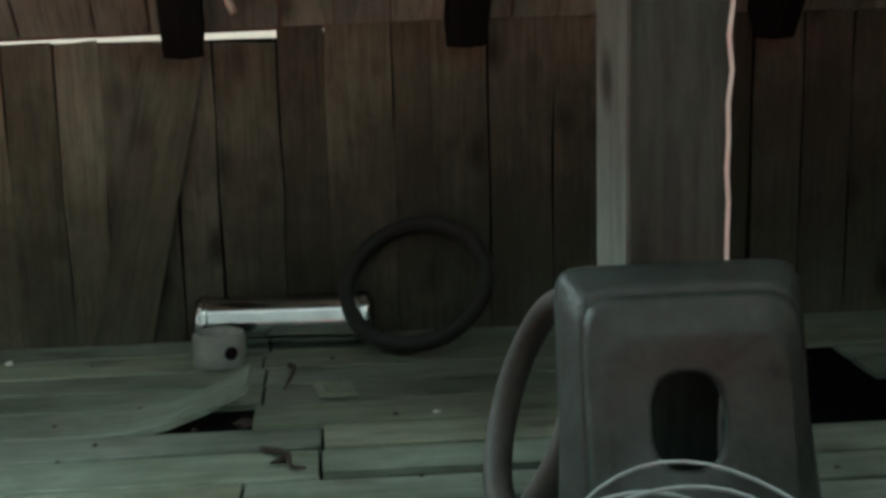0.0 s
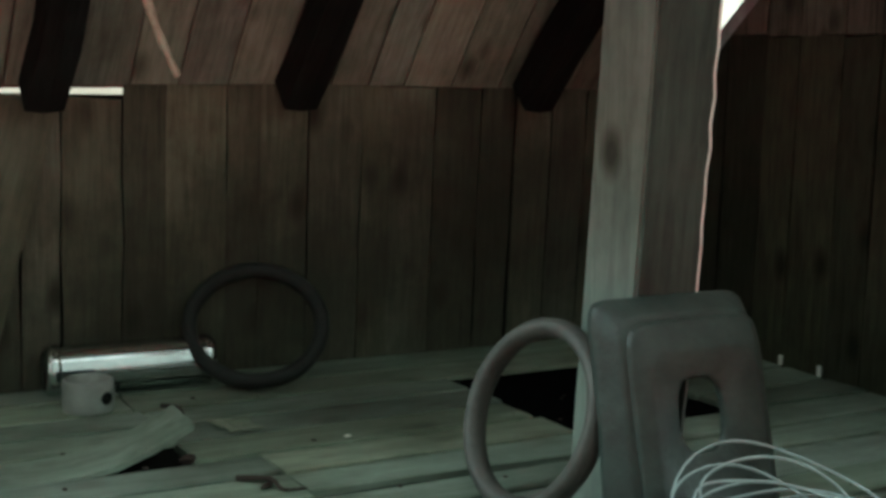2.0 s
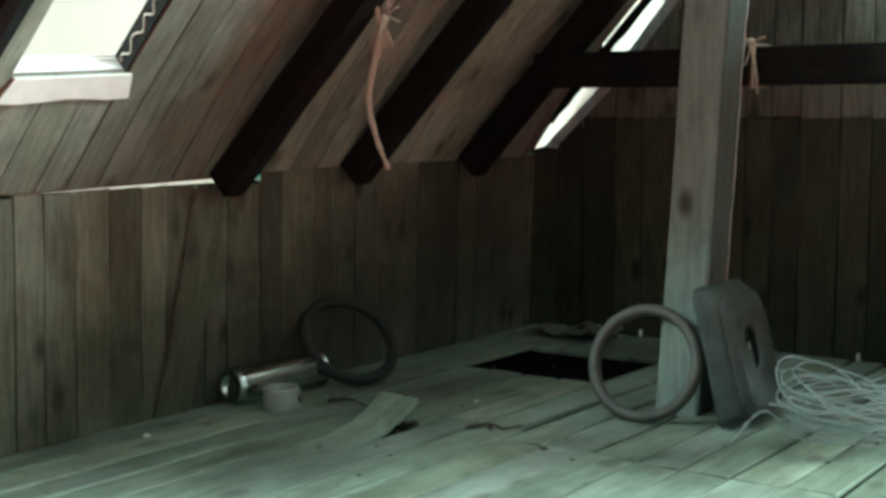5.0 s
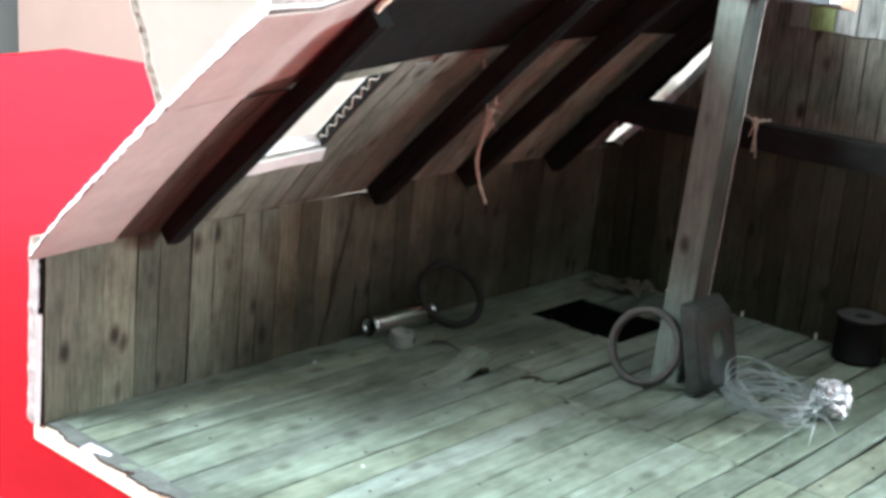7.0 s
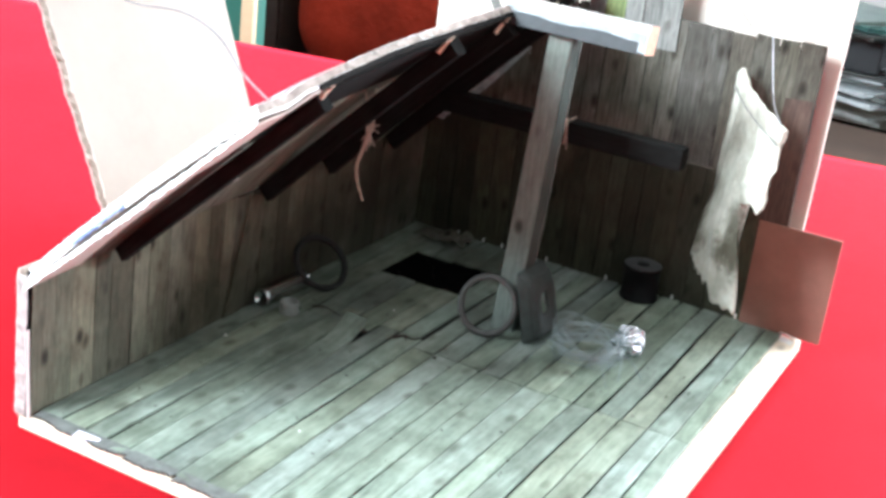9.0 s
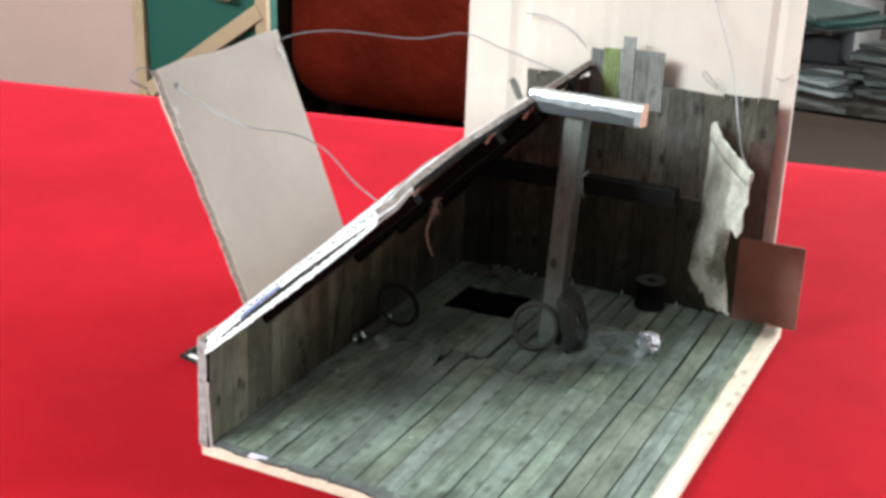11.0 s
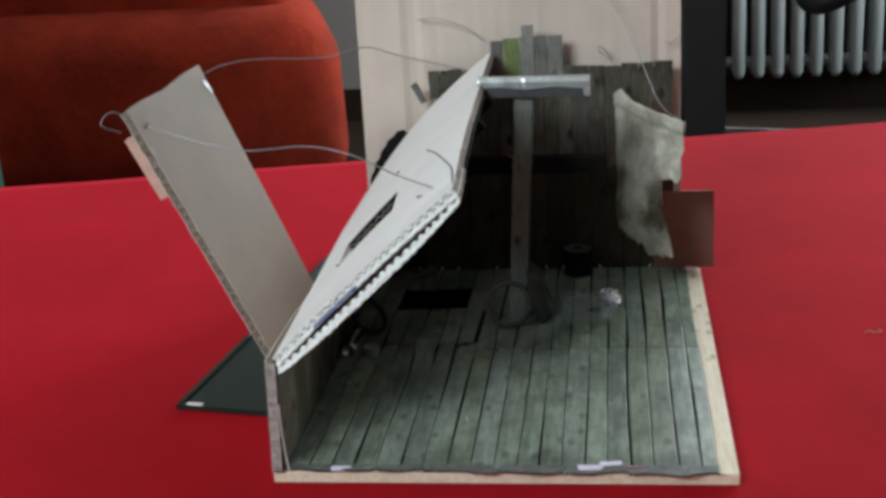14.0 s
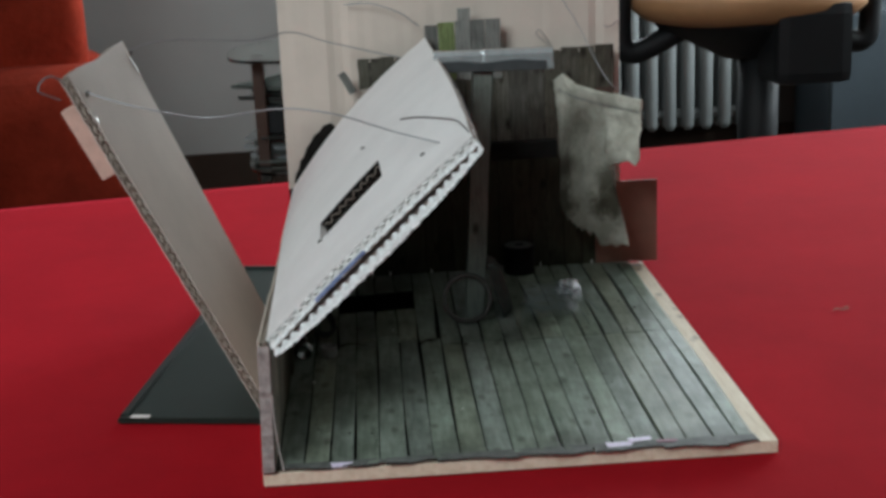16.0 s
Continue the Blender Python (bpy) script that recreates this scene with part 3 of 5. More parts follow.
def slope_matrix(s, y):
    """Local axes on the roof: x along the depth, y up the slope."""
    d = (roof_at(s + 0.02, y, 0) - roof_at(s, y, 0)).normalized()
    x = Vector((0, 1, 0))
    m = Matrix((x, d, x.cross(d))).transposed().to_4x4()
    m.translation = roof_at(s, y, 0)
    return m


def roof_details():
    # the inner liner comes loose along the front and hangs out, its torn white ridges showing on top
    n = 200
    jag = [rng.uniform(0.0, 1.0) for _ in range(n + 1)]

    def sag(u):
        return 0.0006 + 0.0054 * max(0.0, math.sin(math.pi * min(1.0, u * 0.97 + 0.02))) ** 0.7

    def back(u):
        return 0.033 + 0.0215 * max(0.0, min(1.0, (ROOF_LEN * u - 0.117) / 0.005))

    def rim(i):
        return -0.0112 - 0.0078 * max(0.0, math.sin(math.pi * i / n)) ** 0.6 - 0.0010 * jag[i] - 0.0006 * jag[(i * 7) % n]

    bm = bmesh.new()

    def fn(u, v, side):
        i = int(round(u * n))
        y = rim(i) + (back(u) - rim(i)) * v
        return roof_at(ROOF_LEN * u, y, -0.0037 - sag(u) * (1 - v) ** 1.4 - (0.0008 if side else 0.0))

    grid_solid(bm, fn, n, 6)
    bmesh.ops.recalc_face_normals(bm, faces=bm.faces)
    part("loose_liner", bm, M_LINER, roof, "loose bare cardboard liner")
    bm = bmesh.new()

    def fl(u, v, side):
        i = int(round(u * n))
        y = rim(i) - 0.0014 + (-0.0088 - rim(i)) * v
        k = (y - rim(i)) / (back(u) - rim(i))
        wave = 0.5 + 0.5 * math.sin(ROOF_LEN * u / 0.0072 * math.tau + 0.9 * math.sin(u * 23) - 0.8 * v)
        lie = -0.0036 - sag(u) * (1 - max(0.0, k)) ** 1.4
        up = lie + (0.0022 * wave + 0.0003 * jag[i - 6]) * (0.45 + 0.55 * v) + 0.0004
        return roof_at(ROOF_LEN * u, y, up if side else lie + 0.0001 - 0.0010 * (0.5 + jag[i - 9]) * (1 - min(1.0, v * 4)))

    grid_solid(bm, fl, n, 5)
    bmesh.ops.recalc_face_normals(bm, faces=bm.faces)
    part("torn_layer", bm, M_CARDEDGE, roof, "torn white ridged paper layer")
    bm = bmesh.new()
    grid_solid(bm, lambda u, v, side: roof_at(0.040 + 0.042 * u, -0.0120 + 0.004 * v, -0.0022 + 0.0018 * side - 0.0012 * v), 10, 1)
    bmesh.ops.recalc_face_normals(bm, faces=bm.faces)
    part("blue_print", bm, M_BLUEPAPER, roof, "strip of blue printed paper")
    # frayed upper edge of the sheet
    bm = bmesh.new()
    jag2 = [rng.uniform(-1, 1) for _ in range(81)]

    def fu(u, v, side):
        i = int(round(u * 80))
        y = -0.008 + 0.420 * u
        return roof_at(ROOF_LEN - 0.001 + v * (0.0014 + 0.0005 * jag2[i]), y, -0.0012 + 0.0044 * side + 0.0002 * jag2[i - 5])

    grid_solid(bm, fu, 80, 1)
    bmesh.ops.recalc_face_normals(bm, faces=bm.faces)
    part("frayed_edge", bm, M_FRAY, roof, "frayed grey upper edge")
    bm = bmesh.new()
    grid_solid(bm, lambda u, v, side: roof_at(ROOF_LEN - 0.0004 + 0.0009 * v, 0.052 + 0.356 * u, -0.0046 + 0.0032 * side + 0.0003 * jag2[int(round(u * 80))]), 80, 1)
    bmesh.ops.recalc_face_normals(bm, faces=bm.faces)
    part("black_edge", bm, M_PAINT_AND_SHADE, roof, "black-painted lower edge of the ridge")
    # rafters: straight sticks under the bowed sheet
    for y, s1, py, wide, deep in ((0.0605, 0.168, 0.068, 0.0092, 0.0088), (0.198, 0.172, 0.196, 0.0104, 0.0108), (0.272, 0.172, 0.271, 0.0104, 0.0112), (0.355, 0.172, 0.347, 0.0106, 0.0115)):
        bm = bmesh.new()
        wob = [rng.uniform(-0.0006, 0.0006) for _ in range(9)]

        def fr(u, v, side, y=y, s1=s1, wob=wob, wide=wide, deep=deep):
            s = 0.003 + (s1 - 0.003) * u
            w = wide * (v - 0.5) + wob[int(round(u * 8))]
            d = -0.0040 - (deep if side else 0) - (0.0008 if 0 < v < 1 and side else 0)
            return roof_at(s, y + w + (0.003 * u if y < 0.1 else 0.0), d, 0.0012)

        grid_solid(bm, fr, 8, 2)
        bmesh.ops.recalc_face_normals(bm, faces=bm.faces)
        m = slope_matrix(0.08, y)
        bmesh.ops.transform(bm, matrix=m.inverted(), verts=bm.verts)
        part("rafter", bm, M_RAFTER, roof, "black-stained square rafter", m=m)
        bm = bmesh.new()
        p = roof_at(0.174, py, -0.004)
        tube(bm, [p, p + Vector((-0.002, -0.004, -0.004)), p + Vector((-0.005, -0.007, -0.010))], 0.0014, 6)
        part("peg", bm, M_PINE, roof, "pale split wooden peg")
    # inner boarding, running up the slope
    y = 0.034
    while y < 0.398:
        w = rng.uniform(0.012, 0.021)
        spans = ((0.002, 0.112 + rng.uniform(-0.003, 0.010)),)
        if y + w > SKY_Y[0] and y < SKY_Y[1]:
            if y < SKY_Y[0] - 0.006:
                w = SKY_Y[0] - y
            else:
                w = SKY_Y[1] - y if SKY_Y[1] - y < w + 0.005 else w
                spans = ((0.002, SKY_S[0]), (SKY_S[1], SKY_S[1] + 0.012))
        for a, b in spans:
            bm = bmesh.new()
            tilt = rng.uniform(-0.0003, 0.0003)

            def fp(u, v, side, a=a, b=b, y=y, w=w, tilt=tilt):
                return roof_at(a + (b - a) * v, y + 0.0003 + (w - 0.0007) * u, -0.0038 - (0.0008 + tilt * u if side else 0.0))

            grid_solid(bm, fp, 1, 6)
            bmesh.ops.recalc_face_normals(bm, faces=bm.faces)
            m = slope_matrix(a, y)
            bmesh.ops.transform(bm, matrix=m.inverted(), verts=bm.verts)
            part("plank", bm, M_ROOFIN if y > 0.056 else M_BACKRED, roof, m=m)
        y += w
    # shade under the ridge put in as a black strip, its lower edge cut unevenly
    bm = bmesh.new()
    low = [rng.uniform(-0.003, 0.003) for _ in range(13)]
    grid_solid(bm, lambda u, v, side: roof_at(0.116 + low[int(round(v * 12))] * (1 - u) + 0.058 * u, 0.064 + 0.345 * v, -0.0048 - (0.0005 if side else 0)), 6, 12)
    bmesh.ops.recalc_face_normals(bm, faces=bm.faces)
    part("dark_band", bm, M_PAINT_AND_SHADE, roof, "black strip standing in for shade under the ridge")
    # blackened far jamb with the torn wave of the card showing
    bm = bmesh.new()
    grid_solid(bm, lambda u, v, side: roof_at(SKY_S[0] + (SKY_S[1] - SKY_S[0]) * u, SKY_Y[1] - 0.0004 - (0.0005 if side else 0), -0.0040 + 0.0068 * v), 12, 1)
    bmesh.ops.recalc_face_normals(bm, faces=bm.faces)
    part("jamb_strip", bm, M_PAINT_AND_SHADE, roof, "blackened skylight jamb")
    bm = bmesh.new()
    tube(bm, [roof_at(SKY_S[0] + 0.001 + (SKY_S[1] - SKY_S[0] - 0.002) * k / 60, SKY_Y[1] - 0.0011, 0.0002 + 0.0014 * math.sin(k * 0.83 + 0.6 * math.sin(k * 0.31)) - 0.001) for k in range(61)], 0.00036, 5)
    part("jamb_wave", bm, M_FLUTEBROWN, roof, "torn wavy card layer", smooth=True)
    # white paper below the opening
    bm = bmesh.new()
    grid_solid(bm, lambda u, v, side: roof_at(SKY_S[0] + 0.0005 - (0.0085 + 0.0006 * math.sin(9 * v)) * (1 - u), SKY_Y[0] + 0.0005 + (SKY_Y[1] - SKY_Y[0]) * v - 0.003 * (1 - u) * (1 - 2 * v), -0.0052 - 0.0008 * (1 - u) - (0.0006 if side else 0)), 4, 6)
    bmesh.ops.recalc_face_normals(bm, faces=bm.faces)
    part("skylight_sill", bm, M_WHITEPAPER, roof, "white paper skylight sill")
    # black torn rag of card behind the eaves
    bm = bmesh.new()
    hh = [0.005, 0.008, 0.0085, 0.0115, 0.011, 0.0135, 0.013, 0.0145, 0.0125, 0.013, 0.009]
    grid_solid(bm, lambda u, v, side: roof_at(0.004 + 0.062 * u, 0.4140 + (0.0012 if side else 0), -0.004 + v * (0.004 + hh[int(round(u * 10))])), 10, 2)
    bmesh.ops.recalc_face_normals(bm, faces=bm.faces)
    part("torn_flap", bm, M_PAINT_AND_SHADE, roof, "blackened torn cardboard flap")
    # a torn black strip hanging under the sheet at the gable
    bm = bmesh.new()
    rag = [rng.uniform(-0.0006, 0.0006) for _ in range(19)]
    grid_solid(bm, lambda u, v, side: roof_at(0.022 + 0.112 * u, 0.4120 + (0.0008 if side else 0), -0.0048 - v * (0.0006 + 0.0040 * math.sin(math.pi * (0.1 + 0.8 * u)) + rag[int(round(u * 18))])), 18, 2)
    bmesh.ops.recalc_face_normals(bm, faces=bm.faces)
    part("hanging_strip", bm, M_PAINT_AND_SHADE, roof, "torn black paper strip at the gable")
    # wire ends lying on the sheet
    for pts in (((0.1335, 0.170), (0.1468, 0.1317), (0.163, 0.080), (0.171, 0.050), (0.1760, 0.012)),):
        bm = bmesh.new()
        tube(bm, smooth_path([roof_at(s, y, 0.0042) for s, y in pts], 5), 0.0006, 6)
        part("wire_end", bm, M_STEELWIRE, roof, "thin grey wire end")
    for s, y in ((0.0972, 0.1923), (0.1411, 0.0449), (0.049, 0.082)):
        bm = bmesh.new()
        p = roof_at(s, y, 0.0038)
        tube(bm, [p + Vector((-0.0015, 0, 0)), p + Vector((0, 0.001, 0.0012)), p + Vector((0.002, 0.0015, 0.0006))], 0.0006, 5)
        part("splinter", bm, M_DEBRIS, roof, "small dark puncture splinter")


roof_details()


def knee_wall():
    h = 0.0873

    def low(y):
        return 0.0020 if 0.100 < y < 0.234 else -0.0012

    def place(q, y, d):
        z = q * (h - low(y)) / h
        return (0.0040 + 0.003 * z / h - d, y, TOP + z)

    inner, middle, outer, wave_a, wave_b = double_wall(place, h, [-0.002, 0.05, 0.0995, 0.1005, 0.165, 0.2335, 0.2345, 0.33, 0.4185], rag=0.0008)
    wall = part("knee_wall", outer, M_CARD, attic, "low cardboard side wall faced with old boards")
    part("inner_liner", inner, M_PAINT_AND_SHADE, wall)
    part("middle_liner", middle, M_FLUTEBROWN, wall)
    for bm in (wave_a, wave_b):
        part("flute", bm, M_FLUTEBROWN, wall, "brown wavy inner layer")
    # boards with two open seams
    y, seams = 0.0, [0.0790, 0.3525]
    while y < 0.4165:
        w = min(rng.uniform(0.010, 0.019), 0.4185 - y)
        gap = rng.uniform(0.0001, 0.0006)
        if seams and y + w > seams[0] - 0.005:
            w = seams.pop(0) + 0.0006 - y
            gap = 0.0013
        top = h + (0.0022 if y < 0.090 or y > 0.221 else -0.0016 + rng.uniform(-0.0008, 0.0002)) + rng.uniform(-0.0008, 0.0006)
        m = Matrix.Translation((0.0078, y + (w - gap) / 2, TOP)) @ pose(0, 0, 0, 0, 2.0, 0) @ pose(0, 0, 0, 90, 0, 90)
        part("plank", plank_mesh(w - gap, top, 0.0007), M_WALL, wall, m=m)
        y += w
    m = Matrix.Translation((0.0088, 0.1745, TOP)) @ pose(0, 0, 0, 0, 2.0, 0) @ pose(0, 0, 0, 90, 0, 90) @ pose(0, 0, 0, 0, 0, -13.5)
    part("brace_board", plank_mesh(0.0155, 0.086, 0.0018), M_WALL, wall, "slanting brace board", m=m)
    # white paper lip folded over the front edge
    bm = bmesh.new()
    rg = random.Random(8)
    jj = [rg.uniform(0, 1) for _ in range(21)]
    grid_solid(bm, lambda u, v, side: (0.0004 + 0.0074 * v + 0.003 * u, -0.0024 - (0.0004 if side else 0) - 0.0008 * jj[int(round(u * 20))], TOP + 0.002 + 0.084 * u), 20, 2)
    bmesh.ops.recalc_face_normals(bm, faces=bm.faces)
    part("front_lip", bm, M_LIP, wall, "torn pale paper edge")
    bm = bmesh.new()
    grid_solid(bm, lambda u, v, side: (0.0084 + 0.0006 * v + 0.0012 * u + 0.0052 * (1 - u) ** 2, -0.0034 + 0.0022 * v - 0.004 * (1 - u) ** 2, TOP + 0.004 + 0.050 * u + (0.0003 if side else 0)), 6, 2)
    part("paper_flap", bm, M_WHITEPAPER, wall, "curled white paper flap")
    return wall


knee = knee_wall()


def back_wall():
    y = 0.4195
    bm = bmesh.new()
    # the sheet stops short of the roof slope and leaves a gap there
    edge = [(0.0005, 0.0990), (0.0230, 0.1030), (0.0560, 0.1335), (0.0740, 0.1540), (0.0915, 0.1750)]
    bare = [(max(0.0005, ax - 0.0064), az) for ax, az in edge]
    pts = [(0.0005, TOP), (0.3035, TOP), (0.3035, 0.212), (0.071, 0.212), (0.071, 0.192), (0.0860, 0.186)] + bare[::-1]
    vs = [[bm.verts.new((x, yy, z)) for x, z in pts] for yy in (y, y + 0.003)]
    bm.faces.new(vs[0])
    bm.faces.new(vs[1][::-1])
    for i in range(len(pts)):
        j = (i + 1) % len(pts)
        bm.faces.new((vs[0][j], vs[0][i], vs[1][i], vs[1][j]))
    bmesh.ops.recalc_face_normals(bm, faces=bm.faces)
    wall = part("back_wall", bm, M_PAINT_AND_SHADE, attic, "tall end wall faced with dark brown boards")
    # light grazing the wall at the gap, painted as a pale strip past the sawn boards
    bm = bmesh.new()
    rows = [[bm.verts.new(q) for q in ((ax, y - 0.0004, az), (bx + 0.003, y - 0.0004, bz - 0.002), (bx + 0.003, y - 0.0001, bz - 0.002), (ax, y - 0.0001, az))] for (ax, az), (bx, bz) in zip(bare[1:], edge[1:])]
    for a, b in zip(rows, rows[1:]):
        for k in range(4):
            bm.faces.new((a[k], a[(k + 1) % 4], b[(k + 1) % 4], b[k]))
    bm.faces.new(rows[0][::-1])
    bm.faces.new(rows[-1])
    bmesh.ops.recalc_face_normals(bm, faces=bm.faces)
    part("bare_edge", bm, M_GAPLIGHT, wall, "pale grey strip standing in for light through the gable gap")
    x = 0.005
    while x < 0.3025:
        w = min(rng.uniform(0.012, 0.020), 0.3040 - x)
        if x + w > 0.298:
            w = 0.3040 - x
        c = x + w / 2
        top = 0.187 + rng.uniform(-0.003, 0.002)
        cut = None
        for (ax, az), (bx, bz) in zip(edge, edge[1:]):
            if ax <= c < bx:
                slope = (bz - az) / (bx - ax)
                cut = az + slope * (c - ax) - 0.0012
                top = cut + slope * w / 2
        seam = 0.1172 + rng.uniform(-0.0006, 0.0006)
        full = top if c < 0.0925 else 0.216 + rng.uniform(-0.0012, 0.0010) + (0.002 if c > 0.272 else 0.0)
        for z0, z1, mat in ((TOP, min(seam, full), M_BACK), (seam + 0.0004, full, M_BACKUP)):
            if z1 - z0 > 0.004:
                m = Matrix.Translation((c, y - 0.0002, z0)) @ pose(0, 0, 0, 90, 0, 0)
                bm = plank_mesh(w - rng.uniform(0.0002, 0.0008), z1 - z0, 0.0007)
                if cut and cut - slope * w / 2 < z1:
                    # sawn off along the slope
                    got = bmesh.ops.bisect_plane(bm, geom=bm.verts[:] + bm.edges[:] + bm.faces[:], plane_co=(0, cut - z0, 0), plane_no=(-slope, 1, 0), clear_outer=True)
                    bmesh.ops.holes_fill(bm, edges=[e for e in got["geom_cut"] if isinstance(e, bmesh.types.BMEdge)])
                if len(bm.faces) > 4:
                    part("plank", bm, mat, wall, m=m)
        x += w
    # raised boards and a single strip above the ridge
    x = 0.1320
    for w in (0.0125, 0.0155, 0.013, 0.0140, 0.0145):
        m = Matrix.Translation((x + w / 2, y - 0.0014, 0.193)) @ pose(0, 0, 0, 90, 0, 0)
        part("plank", plank_mesh(w - 0.0005, 0.0515 + rng.uniform(-0.002, 0.002), 0.0008), M_MOSSSTRIP if w == 0.0155 else M_GREYSTRIP, wall, m=m)
        x += w
    m = Matrix.Translation((0.1680, y - 0.0026, 0.193)) @ pose(0, 0, 0, 90, 0, 0)
    part("plank", plank_mesh(0.0115, 0.064, 0.0008), M_GREYSTRIP, wall, m=m)
    # short boards left of the roof
    for x, w in ((0.0705, 0.0110), (0.0818, 0.0125)):
        m = Matrix.Translation((x + w / 2, y - 0.0004, 0.189)) @ pose(0, 0, 0, 90, 0, 0)
        part("plank", plank_mesh(w - 0.0004, 0.0270, 0.0008), M_BACKUP, wall, m=m)
    m = Matrix.Translation((0.0655, y - 0.002, 0.186)) @ pose(0, 0, 0, 90, 0, 0) @ pose(0, 0, 0, 0, 0, 28)
    part("plank", plank_mesh(0.007, 0.021, 0.0008), M_GREYSTRIP, wall, "small slanting grey strip", m=m)
    # this board's dark tone and height paint in the shadow of the rag
    m = Matrix.Translation((0.2930, y - 0.0019, 0.060)) @ pose(0, 0, 0, 90, 0, 0)
    part("plank", plank_mesh(0.0205, 0.1180, 0.0009, 0.0012), M_BACKRED, wall, "reddish brown edge board darkened for the rag's shadow", m=m)
    # a thin pale batten
    bm = bmesh.new()
    box(bm, 0.205, 0.245, y - 0.0022, y - 0.0011, 0.1168, 0.1180)
    part("batten", bm, M_BACKUP, wall)
    return wall


back = back_wall()


def floor_strip(width, length, thick, gaps, segs, curl):
    """A floor board whose side gaps open and close along its length."""
    bm = bmesh.new()
    ph = [rng.uniform(0, 6.28) for _ in range(4)]
    rows = []
    for i in range(segs + 1):
        v = i / segs
        lift = curl * max(0, v - 0.84) ** 2 * 39
        left = gaps[0] * (0.5 + 0.5 * math.sin(ph[0] + 5 * v)) + 0.0001 + rng.uniform(0, 0.00018)
        right = gaps[1] * (0.5 + 0.5 * math.sin(ph[1] + 4 * v)) + 0.0001 + rng.uniform(0, 0.00018)
        y, skew = v * length, rng.uniform(-0.0004, 0.0004) if i in (0, segs) else 0.0
        xa, xb = -width / 2 + left, width / 2 - right
        rows.append([bm.verts.new(q) for q in ((xa, y + skew, thick + lift), (xa + 0.0006, y, thick + lift + 0.00022), (xb - 0.0006, y, thick + lift + 0.00022), (xb, y - skew, thick + lift), (xb, y, lift), (xa, y, lift))])
    for a, b in zip(rows, rows[1:]):
        for k in range(6):
            bm.faces.new((a[k], a[(k + 1) % 6], b[(k + 1) % 6], b[k]))
    bm.faces.new(rows[0][::-1])
    bm.faces.new(rows[-1])
    bmesh.ops.recalc_face_normals(bm, faces=bm.faces)
    return bm


def floor_boards():
    bm = bmesh.new()
    box(bm, 0.0085, 0.3155, 0.004, 0.419, TOP, TOP + 0.0005)
    under = part("floor_backing", bm, M_PAINT_AND_SHADE, attic, "black backing sheet under the boards")
    hx, hy = (0.0435, 0.109), (0.310, 0.3655)
    x = 0.009
    while x < 0.310:
        w = rng.uniform(0.0150, 0.0178)
        if x + w > 0.311:
            w = 0.3165 - x
        cut = 0.2155 + (0.0135 if 0.10 < x + w / 2 < 0.131 else 0.0) + rng.uniform(-0.0012, 0.0012)
        for a, b in ((0.004 + rng.uniform(-0.004, 0.002), cut), (cut + 0.0008, 0.4180)):
            pieces = [(a, b)]
            if hx[0] < x + w / 2 < hx[1] and b > hy[1]:
                pieces = [(a, hy[0] + rng.uniform(-0.002, 0.002)), (hy[1] + rng.uniform(-0.002, 0.002), b)]
            for c, d in pieces:
                wide = a > 0.1 and x < 0.117 < x + w
                m = Matrix.Translation((x + w / 2, c, TOP + 0.0007)) @ pose(0, 0, 0, rng.uniform(-0.05, 0.05), rng.uniform(-2.2, 2.2), 0)
                curl = 0.0098 if d < 0.23 and x < 0.080 < x + w else 0.0
                gaps = (rng.choice((0.0005, 0.0008, 0.0012, 0.0017)), rng.choice((0.0004, 0.0008, 0.0011, 0.0016)) if not wide else 0.0036)
                part("plank", floor_strip(w, d - c, 0.0016, gaps, 24 if curl else 10, curl), M_FLOOR, under, m=m)
        x += w
    bm = bmesh.new()
    box(bm, hx[0] - 0.002, hx[1] + 0.002, hy[0] - 0.002, hy[1] + 0.002, TOP + 0.0006, TOP + 0.0009)
    part("hatch", bm, M_HATCH, under, "black open floor hatch")
    # grey paper running on past the boards, torn in slow waves along the front
    rg = random.Random(21)
    x = 0.011
    while x < 0.312:
        w = min(rg.uniform(0.030, 0.052), 0.316 - x)
        ph, reach, curl = rg.uniform(0, 6.28), 0.0075 + 0.016 * x + rg.uniform(-0.0012, 0.0012), rg.uniform(0.0002, 0.0016)
        jj = [rg.uniform(-1, 1) for _ in range(25)]

        def edge(u, x=x, w=w, ph=ph, reach=reach, jj=jj):
            k = int(round(u * 24))
            return 0.0070 - reach - 0.0018 * math.sin(ph + 5 * u) - 0.0007 * jj[k] - 0.0012 * (k in (0, 24))

        def fp(u, v, side, x=x, w=w, edge=edge, curl=curl, ph=ph):
            z = FLOOR + 0.0003 + curl * v * v * (0.5 + 0.5 * math.sin(ph + 7 * u)) - 0.0004 * v
            return (x + w * u, 0.0070 + (edge(u) - 0.0070) * v, z - (0.0004 if side else 0))

        bm = bmesh.new()
        grid_solid(bm, fp, 24, 4)
        bmesh.ops.recalc_face_normals(bm, faces=bm.faces)
        sheet = part("front_paper", bm, M_FRONTPAPER, under, "stained grey paper torn along the front")
        bm = bmesh.new()
        tube(bm, [Vector(fp(k / 24, 1.0, True)) for k in range(25)], 0.0006, 5)
        part("torn_rim", bm, M_DEBRIS, sheet, "dark brown torn rim", smooth=True)
        x += w + rg.uniform(-0.001, 0.0015)
